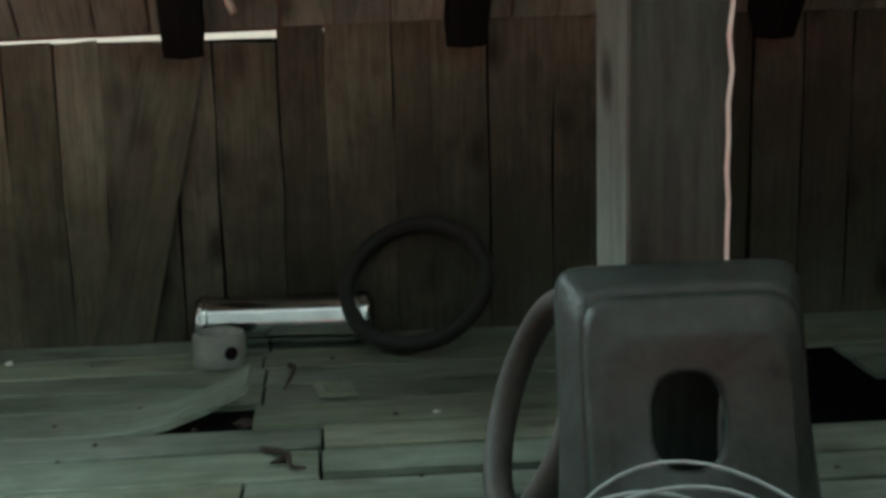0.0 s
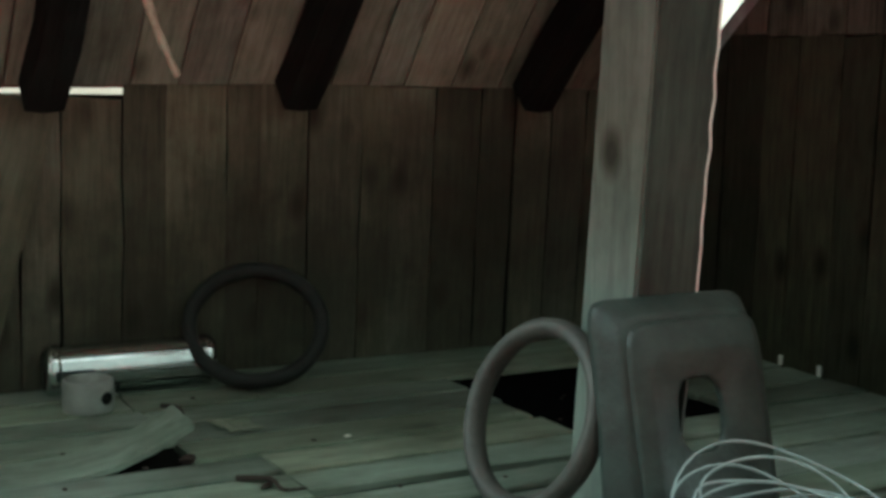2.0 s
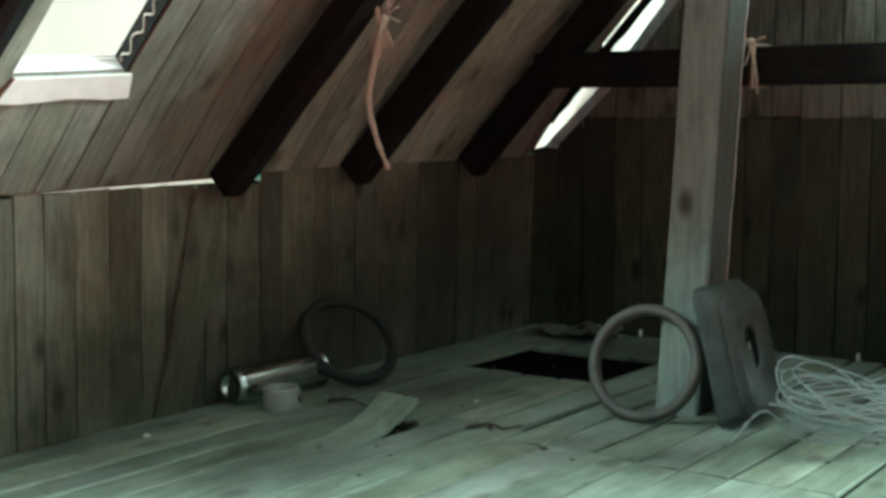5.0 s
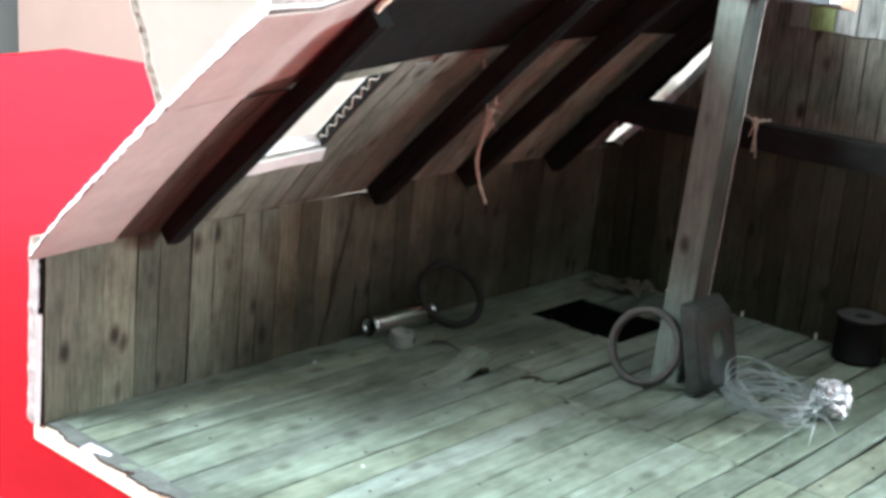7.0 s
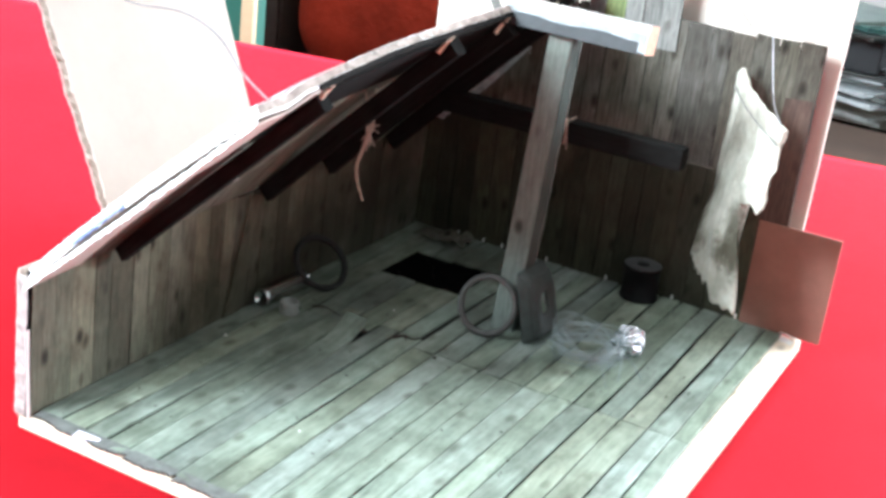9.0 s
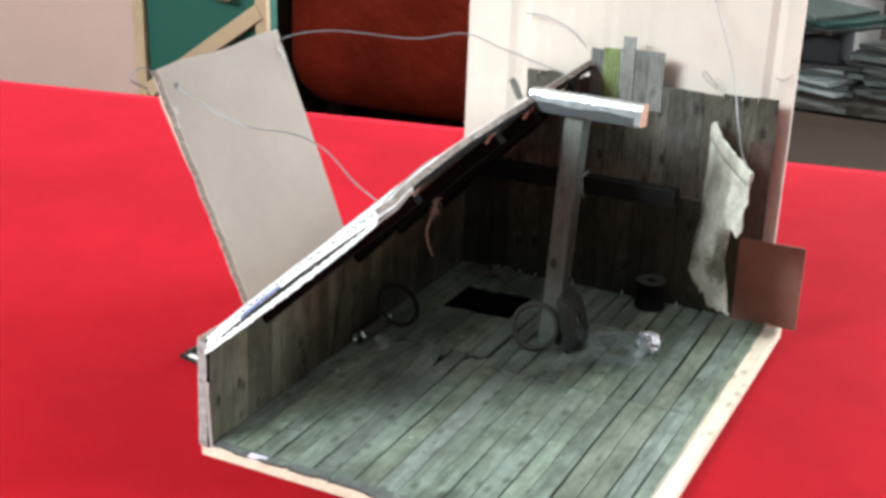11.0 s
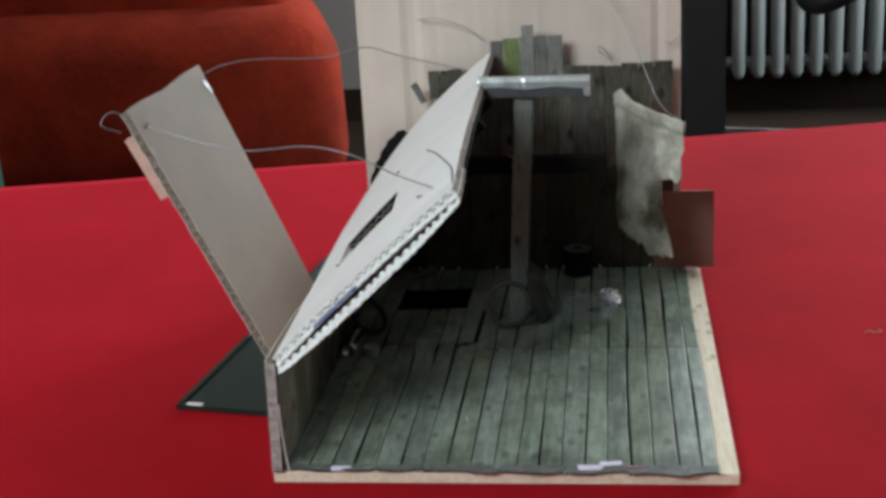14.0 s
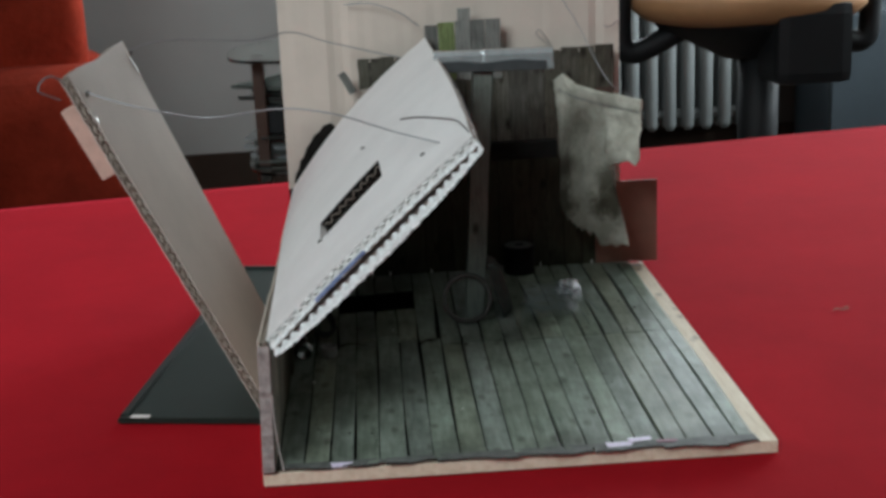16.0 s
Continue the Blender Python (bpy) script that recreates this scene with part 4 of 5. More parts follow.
    for x, y, w, d, a in ((0.050, 0.0, 0.014, 0.006, 8), (0.228, 0.003, 0.018, 0.006, 10), (0.242, 0.009, 0.016, 0.005, 14), (0.2585, 0.004, 0.014, 0.003, 5), (0.004, 0.0012, 0.006, 0.004, 40)):
        bm = bmesh.new()
        box(bm, -w / 2, w / 2, -d / 2, d / 2, 0, 0.0005, 0.0001)
        part("tape_piece", bm, M_MAUVE if x == 0.2585 else M_LILAC, under, "shiny lilac tape piece", m=Matrix.Translation((x, y, FLOOR + 0.0003)) @ pose(0, 0, 0, 5, 4, a))
    bm = bmesh.new()
    grid_solid(bm, lambda u, v, side: (0.013 * (u - 0.5), 0.016 * (v - 0.5), 0.0012 * math.sin(3 * u + 1) + (0.0004 if side else 0)), 6, 2)
    bmesh.ops.recalc_face_normals(bm, faces=bm.faces)
    part("paper_scrap", bm, M_WHITEPAPER, under, "small white paper scrap", m=Matrix.Translation((0.3215, 0.422, FLOOR + 0.0003)))
    return under


floor_boards()


def posts():
    bm = bmesh.new()
    wob = [rng.uniform(-0.0003, 0.0003) for _ in range(9)]

    def fn(u, v, side):
        z = FLOOR - 0.0008 + (0.2175 - FLOOR + 0.0008) * u
        x = 0.1497 + 0.067 * z + 0.0155 * side + wob[int(round(u * 8))]
        return (x, 0.2793 + 0.0164 * v + 0.0018 * side - 0.010 * z, z)

    grid_solid(bm, fn, 8, 2)
    bmesh.ops.recalc_face_normals(bm, faces=bm.faces)
    bmesh.ops.bevel(bm, geom=[e for e in bm.edges if e.calc_face_angle(0) > 1.2], offset=0.0006, segments=2, affect="EDGES")
    m = pose(0, 0, 0, 90, 0, 0)
    bmesh.ops.transform(bm, matrix=m.inverted(), verts=bm.verts)
    part("post", bm, M_POST, attic, "pale grey square wooden post", m=m)
    rg = random.Random(12)
    jag = [rg.uniform(0, 1) for _ in range(41)]
    # the facing's dark colour paints in the shaded side of the post
    for name, mat, label, y0, y1, out in (("post_facing", M_POSTSHADE, "paper facing darkened as the post's shaded side", 0.0004, 0.0150, 0.0005), ("paper_edge", M_WHITEPAPER, "torn white paper edge", 0.0144, 0.0158, 0.0003)):
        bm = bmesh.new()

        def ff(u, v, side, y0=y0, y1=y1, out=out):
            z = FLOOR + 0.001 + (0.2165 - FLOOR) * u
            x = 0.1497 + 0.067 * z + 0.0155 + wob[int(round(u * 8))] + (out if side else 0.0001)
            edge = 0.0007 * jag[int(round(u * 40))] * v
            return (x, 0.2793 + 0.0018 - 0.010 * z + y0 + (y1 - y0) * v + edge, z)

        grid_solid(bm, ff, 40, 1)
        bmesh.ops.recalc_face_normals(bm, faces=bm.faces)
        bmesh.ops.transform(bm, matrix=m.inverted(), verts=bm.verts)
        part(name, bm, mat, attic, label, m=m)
    # ridge piece wrapped in silver tape, bare wood at its end
    bm = bmesh.new()
    rg = random.Random(3)
    h, c = 0.0086, 0.0012
    outline = [(-h + c, h), (-h * 0.5, h), (0.0, h), (h - 0.0050, h), (h - 0.0014, h - 0.0012), (h, h * 0.45), (h, -h * 0.4), (h, -h + c), (h - c, -h), (0.0, -h), (-h + c, -h), (-h, -h + c), (-h, 0.0), (-h, h - c)]
    tilt = Matrix.Rotation(radians(-9), 3, "X")
    rings, n = [], 30
    for i in range(n + 1):
        u = i / n
        seam = 0.00035 if u > 0.42 else 0.0
        ring_ = []
        for y, z in outline:
            k = 1 + 0.02 * rg.uniform(-1, 1) + seam / h
            q = tilt @ Vector((0.0, -y * k, z * k))
            ring_.append(bm.verts.new((0.1330 + 0.0955 * u, 0.2835 + q.y, 0.2268 - 0.0015 * u + q.z)))
        rings.append(ring_)
    for a, b in zip(rings, rings[1:]):
        for k in range(len(outline)):
            bm.faces.new((a[k], b[k], b[(k + 1) % len(outline)], a[(k + 1) % len(outline)]))
    bm.faces.new(rings[0])
    bm.faces.new(rings[-1][::-1]).material_index = 1
    bmesh.ops.recalc_face_normals(bm, faces=bm.faces)
    bar = part("ridge_piece", bm, (M_FOILTAPE, M_BARWOOD), attic, "square bar wrapped in crinkled silver tape")
    # dark strip that paints the shade on the bar's lower front
    bm = bmesh.new()

    def fd(u, v, side):
        q = tilt @ Vector((0.0, -h * 1.05 - (0.0007 if side else 0.0), -h * 1.02 + h * (0.90 + 0.10 * math.sin(u * 11)) * v))
        return (0.1370 + 0.0860 * u, 0.2835 + q.y, 0.2268 - 0.0015 * u + q.z)

    grid_solid(bm, fd, 20, 1)
    bmesh.ops.recalc_face_normals(bm, faces=bm.faces)
    part("tape_strip", bm, M_BARSHADE, bar, "dull dark grey strip standing in for shade low on the bar")
    bm = bmesh.new()
    box(bm, 0.055, 0.2407, 0.3475, 0.3605, 0.1305, 0.1455, 0.0008)
    m = pose(0, 0, 0, 0, 0, -90)
    bmesh.ops.transform(bm, matrix=m.inverted(), verts=bm.verts)
    part("tie_beam", bm, M_RAFTER, attic, "black-stained square tie beam", m=m)


posts()


# ---- cardboard and boards round the model ----
def leaning_panel():
    a, b = (-0.0055, 0.004), (-0.1215, 0.2500)
    length = math.dist(a, b)
    dx, dz = (b[0] - a[0]) / length, (b[1] - a[1]) / length
    t = thing("leaning_panel", "beige cardboard panel leaning outwards beside the model", "cardboard panel")

    def place(q, y, d):
        f, side = q / length, (y - 0.1125) / 0.1502
        return (a[0] + dx * q + dz * d + 0.0088 * f * side, y + (0.0065 + 0.0056 * side) * f, a[1] + dz * q - dx * d + 0.0051 * f * side + (0.0015 * math.sin(9 * side) if f > 0.95 else 0.0))

    sheets = double_wall(place, length, [0.1125, 0.137, 0.162, 0.187, 0.212, 0.237, 0.2627], rag=0.0009, skin=0.0006, wall=0.0006)
    for name, bm, mat in zip(("liner", "middle_liner", "liner", "flute", "flute"), sheets, (M_PANELCARD, M_FLUTEBROWN, M_PANELCARD, M_FLUTEBROWN, M_FLUTEBROWN)):
        part(name, bm, mat, t, "brown wavy inner layer" if name == "flute" else "")

    def at(s, y, d):
        return Vector((a[0] + dx * s + dz * d, y, a[1] + dz * s - dx * d))

    # a pinkish card tab glued to its side, and bits of clear tape
    bm = bmesh.new()
    c = at(length - 0.046, 0.1360, -0.006)
    mt = Matrix.Translation(c) @ Matrix(((dx, 0, dz, 0), (0, 1, 0, 0), (dz, 0, -dx, 0), (0, 0, 0, 1)))
    box(bm, -0.027, 0.027, -0.004, 0.010, -0.0120, 0.0025, 0.001, mt)
    part("card_tab", bm, M_PINKCARD, t, "pinkish folded card tab")
    for s, y, w in ((length - 0.022, 0.2690, 0.008), (length - 0.016, 0.266, 0.006), (length - 0.035, 0.1210, 0.006)):
        bm = bmesh.new()
        p = at(s, y, 0.0040) + Vector((0.0088, 0, 0.0051)) * ((y - 0.119) / 0.156)
        box(bm, -w / 2, w / 2, -0.002, 0.002, 0, 0.0004, 0.0001, Matrix.Translation(p) @ Matrix(((dx, 0, dz, 0), (0, 1, 0, 0), (dz, 0, -dx, 0), (0, 0, 0, 1))))
        part("clear_tape", bm, M_SHINYTAPE, t, "shiny bit of clear tape")
    for s, y in ((length - 0.018, 0.131), (length - 0.012, 0.274)):
        bm = bmesh.new()
        p = at(s, y, 0.0036) + Vector((0.0088, 0, 0.0051)) * ((y - 0.119) / 0.156)
        tube(bm, [p + Vector((-0.001, -0.001, -0.002)), p + Vector((0, 0, 0.0016)), p + Vector((0.001, 0.001, 0.003))], 0.0012, 6)
        part("hole_rim", bm, M_DEBRIS, t, "dark puncture round a wire")


leaning_panel()


def backdrop():
    bm = bmesh.new()
    rg = random.Random(40)
    n = 44
    offs = [rg.uniform(-0.0003, 0.0003) + (0.0022 if k in (7, 8, 41) else 0.0) for k in range(n + 1)]

    def fn(u, v, side):
        k = int(round(u * n))
        return (-0.001 + 0.312 * u + 0.004 * v, 0.4325 + offs[k] + (0.004 if side else 0) + 0.01 * v, 0.0006 + 0.62 * v)

    grid_solid(bm, fn, n, 8)
    bmesh.ops.recalc_face_normals(bm, faces=bm.faces)
    tagged(part("backdrop_sheet", bm, M_CARD), "tall creased beige cardboard sheet standing behind the model", "cardboard sheet")


backdrop()


def brown_board():
    bm = bmesh.new()
    box(bm, 0.2845, 0.3430, 0.4150, 0.4172, FLOOR + 0.0004, 0.0905, 0.0004)
    tagged(part("brown_board", bm, M_BROWN), "small square brown hardboard standing at the wall", "board")


brown_board()


def dark_plate():
    t = thing("dark_plate", "flat dark green tray lying on the red cloth", "tray")
    c = (-0.114, 0.1215)
    outline = [c, (-0.0012, 0.1016), (-0.0030, 0.496), (-0.062, 0.508)]

    def slab(pts, z0, z1):
        bm = bmesh.new()
        vs = [[bm.verts.new((x, y, z)) for x, y in pts] for z in (z0, z1)]
        bm.faces.new(vs[0][::-1])
        bm.faces.new(vs[1])
        n = len(pts)
        for i in range(n):
            bm.faces.new((vs[0][i], vs[0][(i + 1) % n], vs[1][(i + 1) % n], vs[1][i]))
        bmesh.ops.bevel(bm, geom=bm.edges[:], offset=0.0006, segments=2, affect="EDGES")
        return bm

    part("bottom", slab(outline, 0.0003, 0.0024), M_PLATE, t)
    part("rim", slab([c, (-0.0012, 0.1016), (-0.0012, 0.1076), (-0.1077, 0.1263)], 0.0024, 0.0048), M_PLATE, t)
    part("rim", slab([(-0.1129, 0.1276), (-0.1069, 0.1276), (-0.0560, 0.501), (-0.062, 0.502)], 0.0024, 0.0048), M_PLATE, t)
    part("rim", slab([(-0.062, 0.5025), (-0.0030, 0.4905), (-0.0030, 0.496), (-0.062, 0.508)], 0.0024, 0.0048), M_PLATE, t)
    bm = bmesh.new()
    box(bm, 0.010, 0.024, 0.0, 0.0050, 0.0048, 0.0054, 0.0002, Matrix.Translation((*c, 0)) @ pose(0, 0, 0, 0, 0, -10))
    part("label", bm, M_WHITEPAPER, t, "small white paper label")


dark_plate()


# ---- things lying in the attic ----
def grey_can():
    """A dented grey moulded shell with an oval hole, leaning on the post."""
    a = radians(14.7)
    m = Matrix(((0, -math.sin(a), math.cos(a), 0.1810), (1, 0, 0, 0.2884), (0, math.cos(a), math.sin(a), FLOOR + 0.0004), (0, 0, 0, 1)))
    t = thing("grey_shell", "dull grey moulded shell with an oval hole, leaning on the post", "metal shell", m=m)
    N = 48
    rg = random.Random(4)

    def loop(bm, hw, y0, y1, z, power, flare=0.0, cx=0.0):
        out = []
        for k in range(N):
            th = k * math.tau / N
            c, s = math.cos(th), math.sin(th)
            x = math.copysign(abs(c) ** (2 / power), c) * hw
            y = (y0 + y1) / 2 + math.copysign(abs(s) ** (2 / power), s) * (y1 - y0) / 2
            x *= 1 + flare * max(0, 1 - (y - y0) / (0.35 * (y1 - y0)))
            out.append(bm.verts.new((x + cx + rg.uniform(-1, 1) * 0.0001, y, z + rg.uniform(-1, 1) * 0.00015)))
        return out

    def shell(name, specs, label=""):
        bm = bmesh.new()
        loops = [loop(bm, *s) for s in specs]
        for p, q in zip(loops, loops[1:]):
            for k in range(N):
                bm.faces.new((p[k], p[(k + 1) % N], q[(k + 1) % N], q[k]))
        bmesh.ops.recalc_face_normals(bm, faces=bm.faces)
        bmesh.ops.solidify(bm, geom=bm.faces[:], thickness=0.0007)
        part(name, bm, M_GREYSHEET, t, label, smooth=True)

    shell("flange", [(0.0198, 0.0, 0.0490, 0.0, 12, 0.10), (0.0197, 0.0002, 0.0489, 0.0012, 12, 0.09), (0.0192, 0.0004, 0.0485, 0.0024, 12, 0.08), (0.0180, 0.0008, 0.0455, 0.0056, 8, 0.05), (0.0172, 0.0012, 0.0438, 0.0080, 8, 0.03)])
    shell("front_panel", [(0.0172, 0.0012, 0.0438, 0.0080, 8, 0.03), (0.0163, 0.0020, 0.0425, 0.0090, 7, 0.02), (0.0150, 0.0032, 0.0392, 0.0096, 7), (0.0143, 0.0040, 0.0380, 0.0106, 6), (0.0135, 0.0048, 0.0370, 0.0108, 6),
                          (0.0064, 0.0165, 0.0327, 0.0106, 2.8, 0, -0.002), (0.0058, 0.0170, 0.0321, 0.0102, 2.8, 0, -0.002), (0.0055, 0.0173, 0.0318, 0.0090, 2.7, 0, -0.002)], "front panel with an oval hole")


grey_can()


def ring(m, label, mat):
    bm = bmesh.new()
    R, r = 0.0192, 0.0022
    prof = [(R + r * 1.0 * math.cos(k * math.tau / 12), r * 1.25 * math.sin(k * math.tau / 12)) for k in range(13)]
    lathe(bm, prof, 56)
    rg = random.Random(9)
    for v in bm.verts:
        v.co *= 1 + 0.012 * noise.noise(v.co * 90)
    bmesh.ops.remove_doubles(bm, verts=bm.verts, dist=1e-6)
    bmesh.ops.recalc_face_normals(bm, faces=bm.faces)
    tagged(part("ring", bm, mat, m=m, smooth=True), label, "ring", "two rings")


def normal_pose(centre, normal):
    q = Vector(normal).to_track_quat("Z", "Y")
    return Matrix.Translation(centre) @ q.to_matrix().to_4x4()


ring(normal_pose((0.1515, 0.2690, FLOOR + 0.0201), (0.08, -0.94, 0.33)), "brown rubber ring leaning against the post", M_RUBBER)
ring(normal_pose((0.0252, 0.2560, FLOOR + 0.0172), (0.67, -0.26, 0.70)), "dark rubber ring leaning against the side wall", M_DARKRING)


def metal_tube():
    m = Matrix.Translation((0.0180, 0.1965, FLOOR + 0.0074)) @ pose(0, 0, 0, -90, 0, -3)
    t = thing("metal_tube", "short shiny chromed tube lying on the floor boards", "tube", m=m)
    bm = bmesh.new()
    lathe(bm, [(0.0069, 0.0038), (0.0069, 0.0442)], 40)
    part("body", bm, M_CHROME, t, smooth=True)
    for z, s in ((0.0040, -1), (0.0440, 1)):
        bm = bmesh.new()
        lathe(bm, [(0.0068, 0.0), (0.0072, 0.0004 * s), (0.0072, 0.0024 * s), (0.0064, 0.0036 * s), (0.0050, 0.0040 * s), (0.0046, 0.0030 * s), (0.0002, 0.0028 * s)], 40, Matrix.Translation((0, 0, z)))
        bmesh.ops.recalc_face_normals(bm, faces=bm.faces)
        part("end_cap", bm, M_CHROME, t, smooth=True)


metal_tube()


def white_cap():
    m = Matrix.Translation((0.0368, 0.2040, FLOOR + 0.0002))
    t = thing("white_cap", "small dull white cap with a dark hole", "cap", m=m)
    bm = bmesh.new()
    lathe(bm, [(0.0001, 0.0012), (0.0056, 0.0012), (0.0056, 0.0082), (0.0060, 0.0087), (0.0066, 0.0083), (0.0068, 0.0074), (0.0068, 0.0006), (0.0064, 0.0), (0.0001, 0.0)], 36)
    bmesh.ops.recalc_face_normals(bm, faces=bm.faces)
    part("body", bm, M_WHITEPLASTIC, t, smooth=True)
    bm = bmesh.new()
    d = Vector((0.86, 0.5, 0)).normalized()
    lathe(bm, [(0.0001, 0), (0.0017, 0), (0.0018, -0.0004), (0.0018, -0.001)], 16, normal_pose(d * 0.0070 + Vector((0, 0, 0.0042)), d))
    part("side_hole", bm, M_BLACKSPOOL, t, "round black hole")


white_cap()


def line_coil():
    """A loose bundle of clear line."""
    rg = random.Random(12)
    t = thing("line_coil", "loose coil of pale clear fishing line on the floor boards", "line coil")
    for n in range(22):
        r = rg.uniform(0.0165, 0.0245)
        cx, cy = rg.uniform(-0.003, 0.003), rg.uniform(-0.003, 0.003)
        tx, ty = rg.uniform(-14, 14), rg.uniform(-14, 14)
        z = 0.0012 + 0.0008 * n
        m = Matrix.Translation((0.2213 + cx, 0.2765 + cy, FLOOR + 0.004 + z * 0.70)) @ pose(0, 0, 0, tx * (0.25 + n / 28), ty * (0.25 + n / 28), rg.uniform(0, 360))
        if n % 5 == 2:
            m = Matrix.Translation((0.2200 + cx, 0.2765 + cy, FLOOR + 0.015)) @ pose(0, 0, 0, rg.uniform(-8, 8), rg.uniform(18, 32), 0)
        e = rg.uniform(0.82, 1.0)
        pts = [m @ Vector((r * math.cos(k * math.tau / 40), e * r * math.sin(k * math.tau / 40), 0.0012 * math.sin(3 * k * math.tau / 40 + n))) for k in range(40)]
        for p in pts:
            p.z = max(p.z, FLOOR + 0.0004)
        bm = bmesh.new()
        tube(bm, pts, 0.00030, 5, closed=True)
        part("line_loop", bm, M_WIRE, t, smooth=True)
    for a, b in (((0.241, 0.287), (0.252, 0.262)), ((0.205, 0.262), (0.193, 0.246)), ((0.232, 0.256), (0.249, 0.248)), ((0.240, 0.270), (0.262, 0.276))):
        pts = smooth_path([(a[0], a[1], FLOOR + 0.008), ((a[0] + b[0]) / 2, (a[1] + b[1]) / 2 + 0.004, FLOOR + 0.011), (b[0], b[1], FLOOR + 0.0008)], 6)
        bm = bmesh.new()
        tube(bm, pts, 0.00030, 5)
        part("line_end", bm, M_WIRE, t, smooth=True)


line_coil()


def foil_ball():
    bm = bmesh.new()
    bmesh.ops.create_icosphere(bm, subdivisions=4, radius=0.0108)
    for v in bm.verts:
        d = v.co.normalized()
        k = 0.22 * noise.noise(d * 3.1) + 0.20 * abs(noise.noise(d * 6.3 + Vector((3, 1, 2)))) + 0.10 * noise.noise(d * 13)
        v.co = d * 0.0108 * (0.92 + k)
    tagged(part("foil_ball", bm, M_FOIL, m=Matrix.Translation((0.2411, 0.3050, FLOOR + 0.0096))), "crumpled ball of bright aluminium foil", "foil ball")


foil_ball()


def black_spool():
    m = Matrix.Translation((0.2105, 0.4035, FLOOR + 0.0002)) @ Matrix.Diagonal((1, 1, 0.88, 1))
    t = thing("black_spool", "black cylindrical spool standing by the end wall", "spool", m=m)
    bm = bmesh.new()
    lathe(bm, [(0.0135, 0.0), (0.0141, 0.0006), (0.0141, 0.0030), (0.0134, 0.0036), (0.0132, 0.0262), (0.0140, 0.0268), (0.0141, 0.0292), (0.0136, 0.0298)], 40)
    part("body", bm, M_BLACKSPOOL, t, smooth=True)
    bm = bmesh.new()
    lathe(bm, [(0.0138, 0.0298), (0.0130, 0.0303), (0.0052, 0.0303), (0.0050, 0.0285), (0.0046, 0.0285)], 40)
    part("top_disc", bm, M_SPOOLTOP, t, "grey top disc with a hole", smooth=False)
    bm = bmesh.new()
    lathe(bm, [(0.0050, 0.0288), (0.0003, 0.0286)], 24)
    part("core", bm, M_BLACKSPOOL, t)


black_spool()


def twine():
    bm = bmesh.new()
    rg = random.Random(2)
    top = roof_at(0.108, 0.199, -0.0046)
    knot = Vector((0.0860, 0.2035, 0.1510))
    for k in range(2):
        o = Vector((0.0012 * (k - 0.5), 0.0030 * (k - 0.5), 0))
        tube(bm, smooth_path([top + o * 2.5, (top + knot) / 2 + o * 2 + Vector((0.001, 0, 0)), knot + o], 6), 0.0008, 5)
    tube(bm, smooth_path([knot, knot + Vector((-0.004, 0.001, -0.013)), Vector((0.0775, 0.2065, 0.125)), Vector((0.0772, 0.2105, 0.112)), Vector((0.0789, 0.2151, 0.1007))], 8), 0.0012, 6, taper=lambda t: 1.15 - 0.45 * t + 0.12 * math.sin(t * 40))
    for n in range(18):
        p = knot + Vector((rg.uniform(-1, 1), rg.uniform(-1, 1), rg.uniform(-1, 1))) * 0.0012
        q = p + Vector((rg.uniform(-0.8, 0.8), rg.uniform(-0.8, 0.8), rg.uniform(-2.2, 1.4))) * 0.006
        tube(bm, [p, (p + q) / 2 + Vector((0, 0, 0.0008)), q], 0.0004, 4)
    bmesh.ops.create_icosphere(bm, subdivisions=2, radius=0.0022, matrix=Matrix.Translation(knot))
    tagged(part("hanging_twine", bm, M_TWINE, smooth=True), "frayed brown twine hanging from the rafters", "twine")
    # twine knotted round the tie beam
    bm = bmesh.new()
    x = 0.1562
    loop = [(x, 0.3468, 0.1298), (x + 0.001, 0.3468, 0.1462), (x + 0.001, 0.3612, 0.1462), (x, 0.3612, 0.1298)]
    tube(bm, [Vector(p) for p in loop], 0.0009, 5, closed=True)
    k = Vector((x, 0.3460, 0.1470))
    bmesh.ops.create_icosphere(bm, subdivisions=2, radius=0.0019, matrix=Matrix.Translation(k))
    for d in ((-0.006, -0.002, 0.003), (0.006, -0.001, 0.002), (0.002, -0.002, -0.016), (-0.002, -0.001, -0.009), (0.004, -0.002, -0.020)):
        q = k + Vector(d)
        tube(bm, smooth_path([k, (k + q) / 2 + Vector((0.0008, -0.0012, 0)), q], 4), 0.0005, 4)
    tagged(part("knotted_twine", bm, M_TWINE, smooth=True), "knotted brown twine round the tie beam", "twine")


twine()


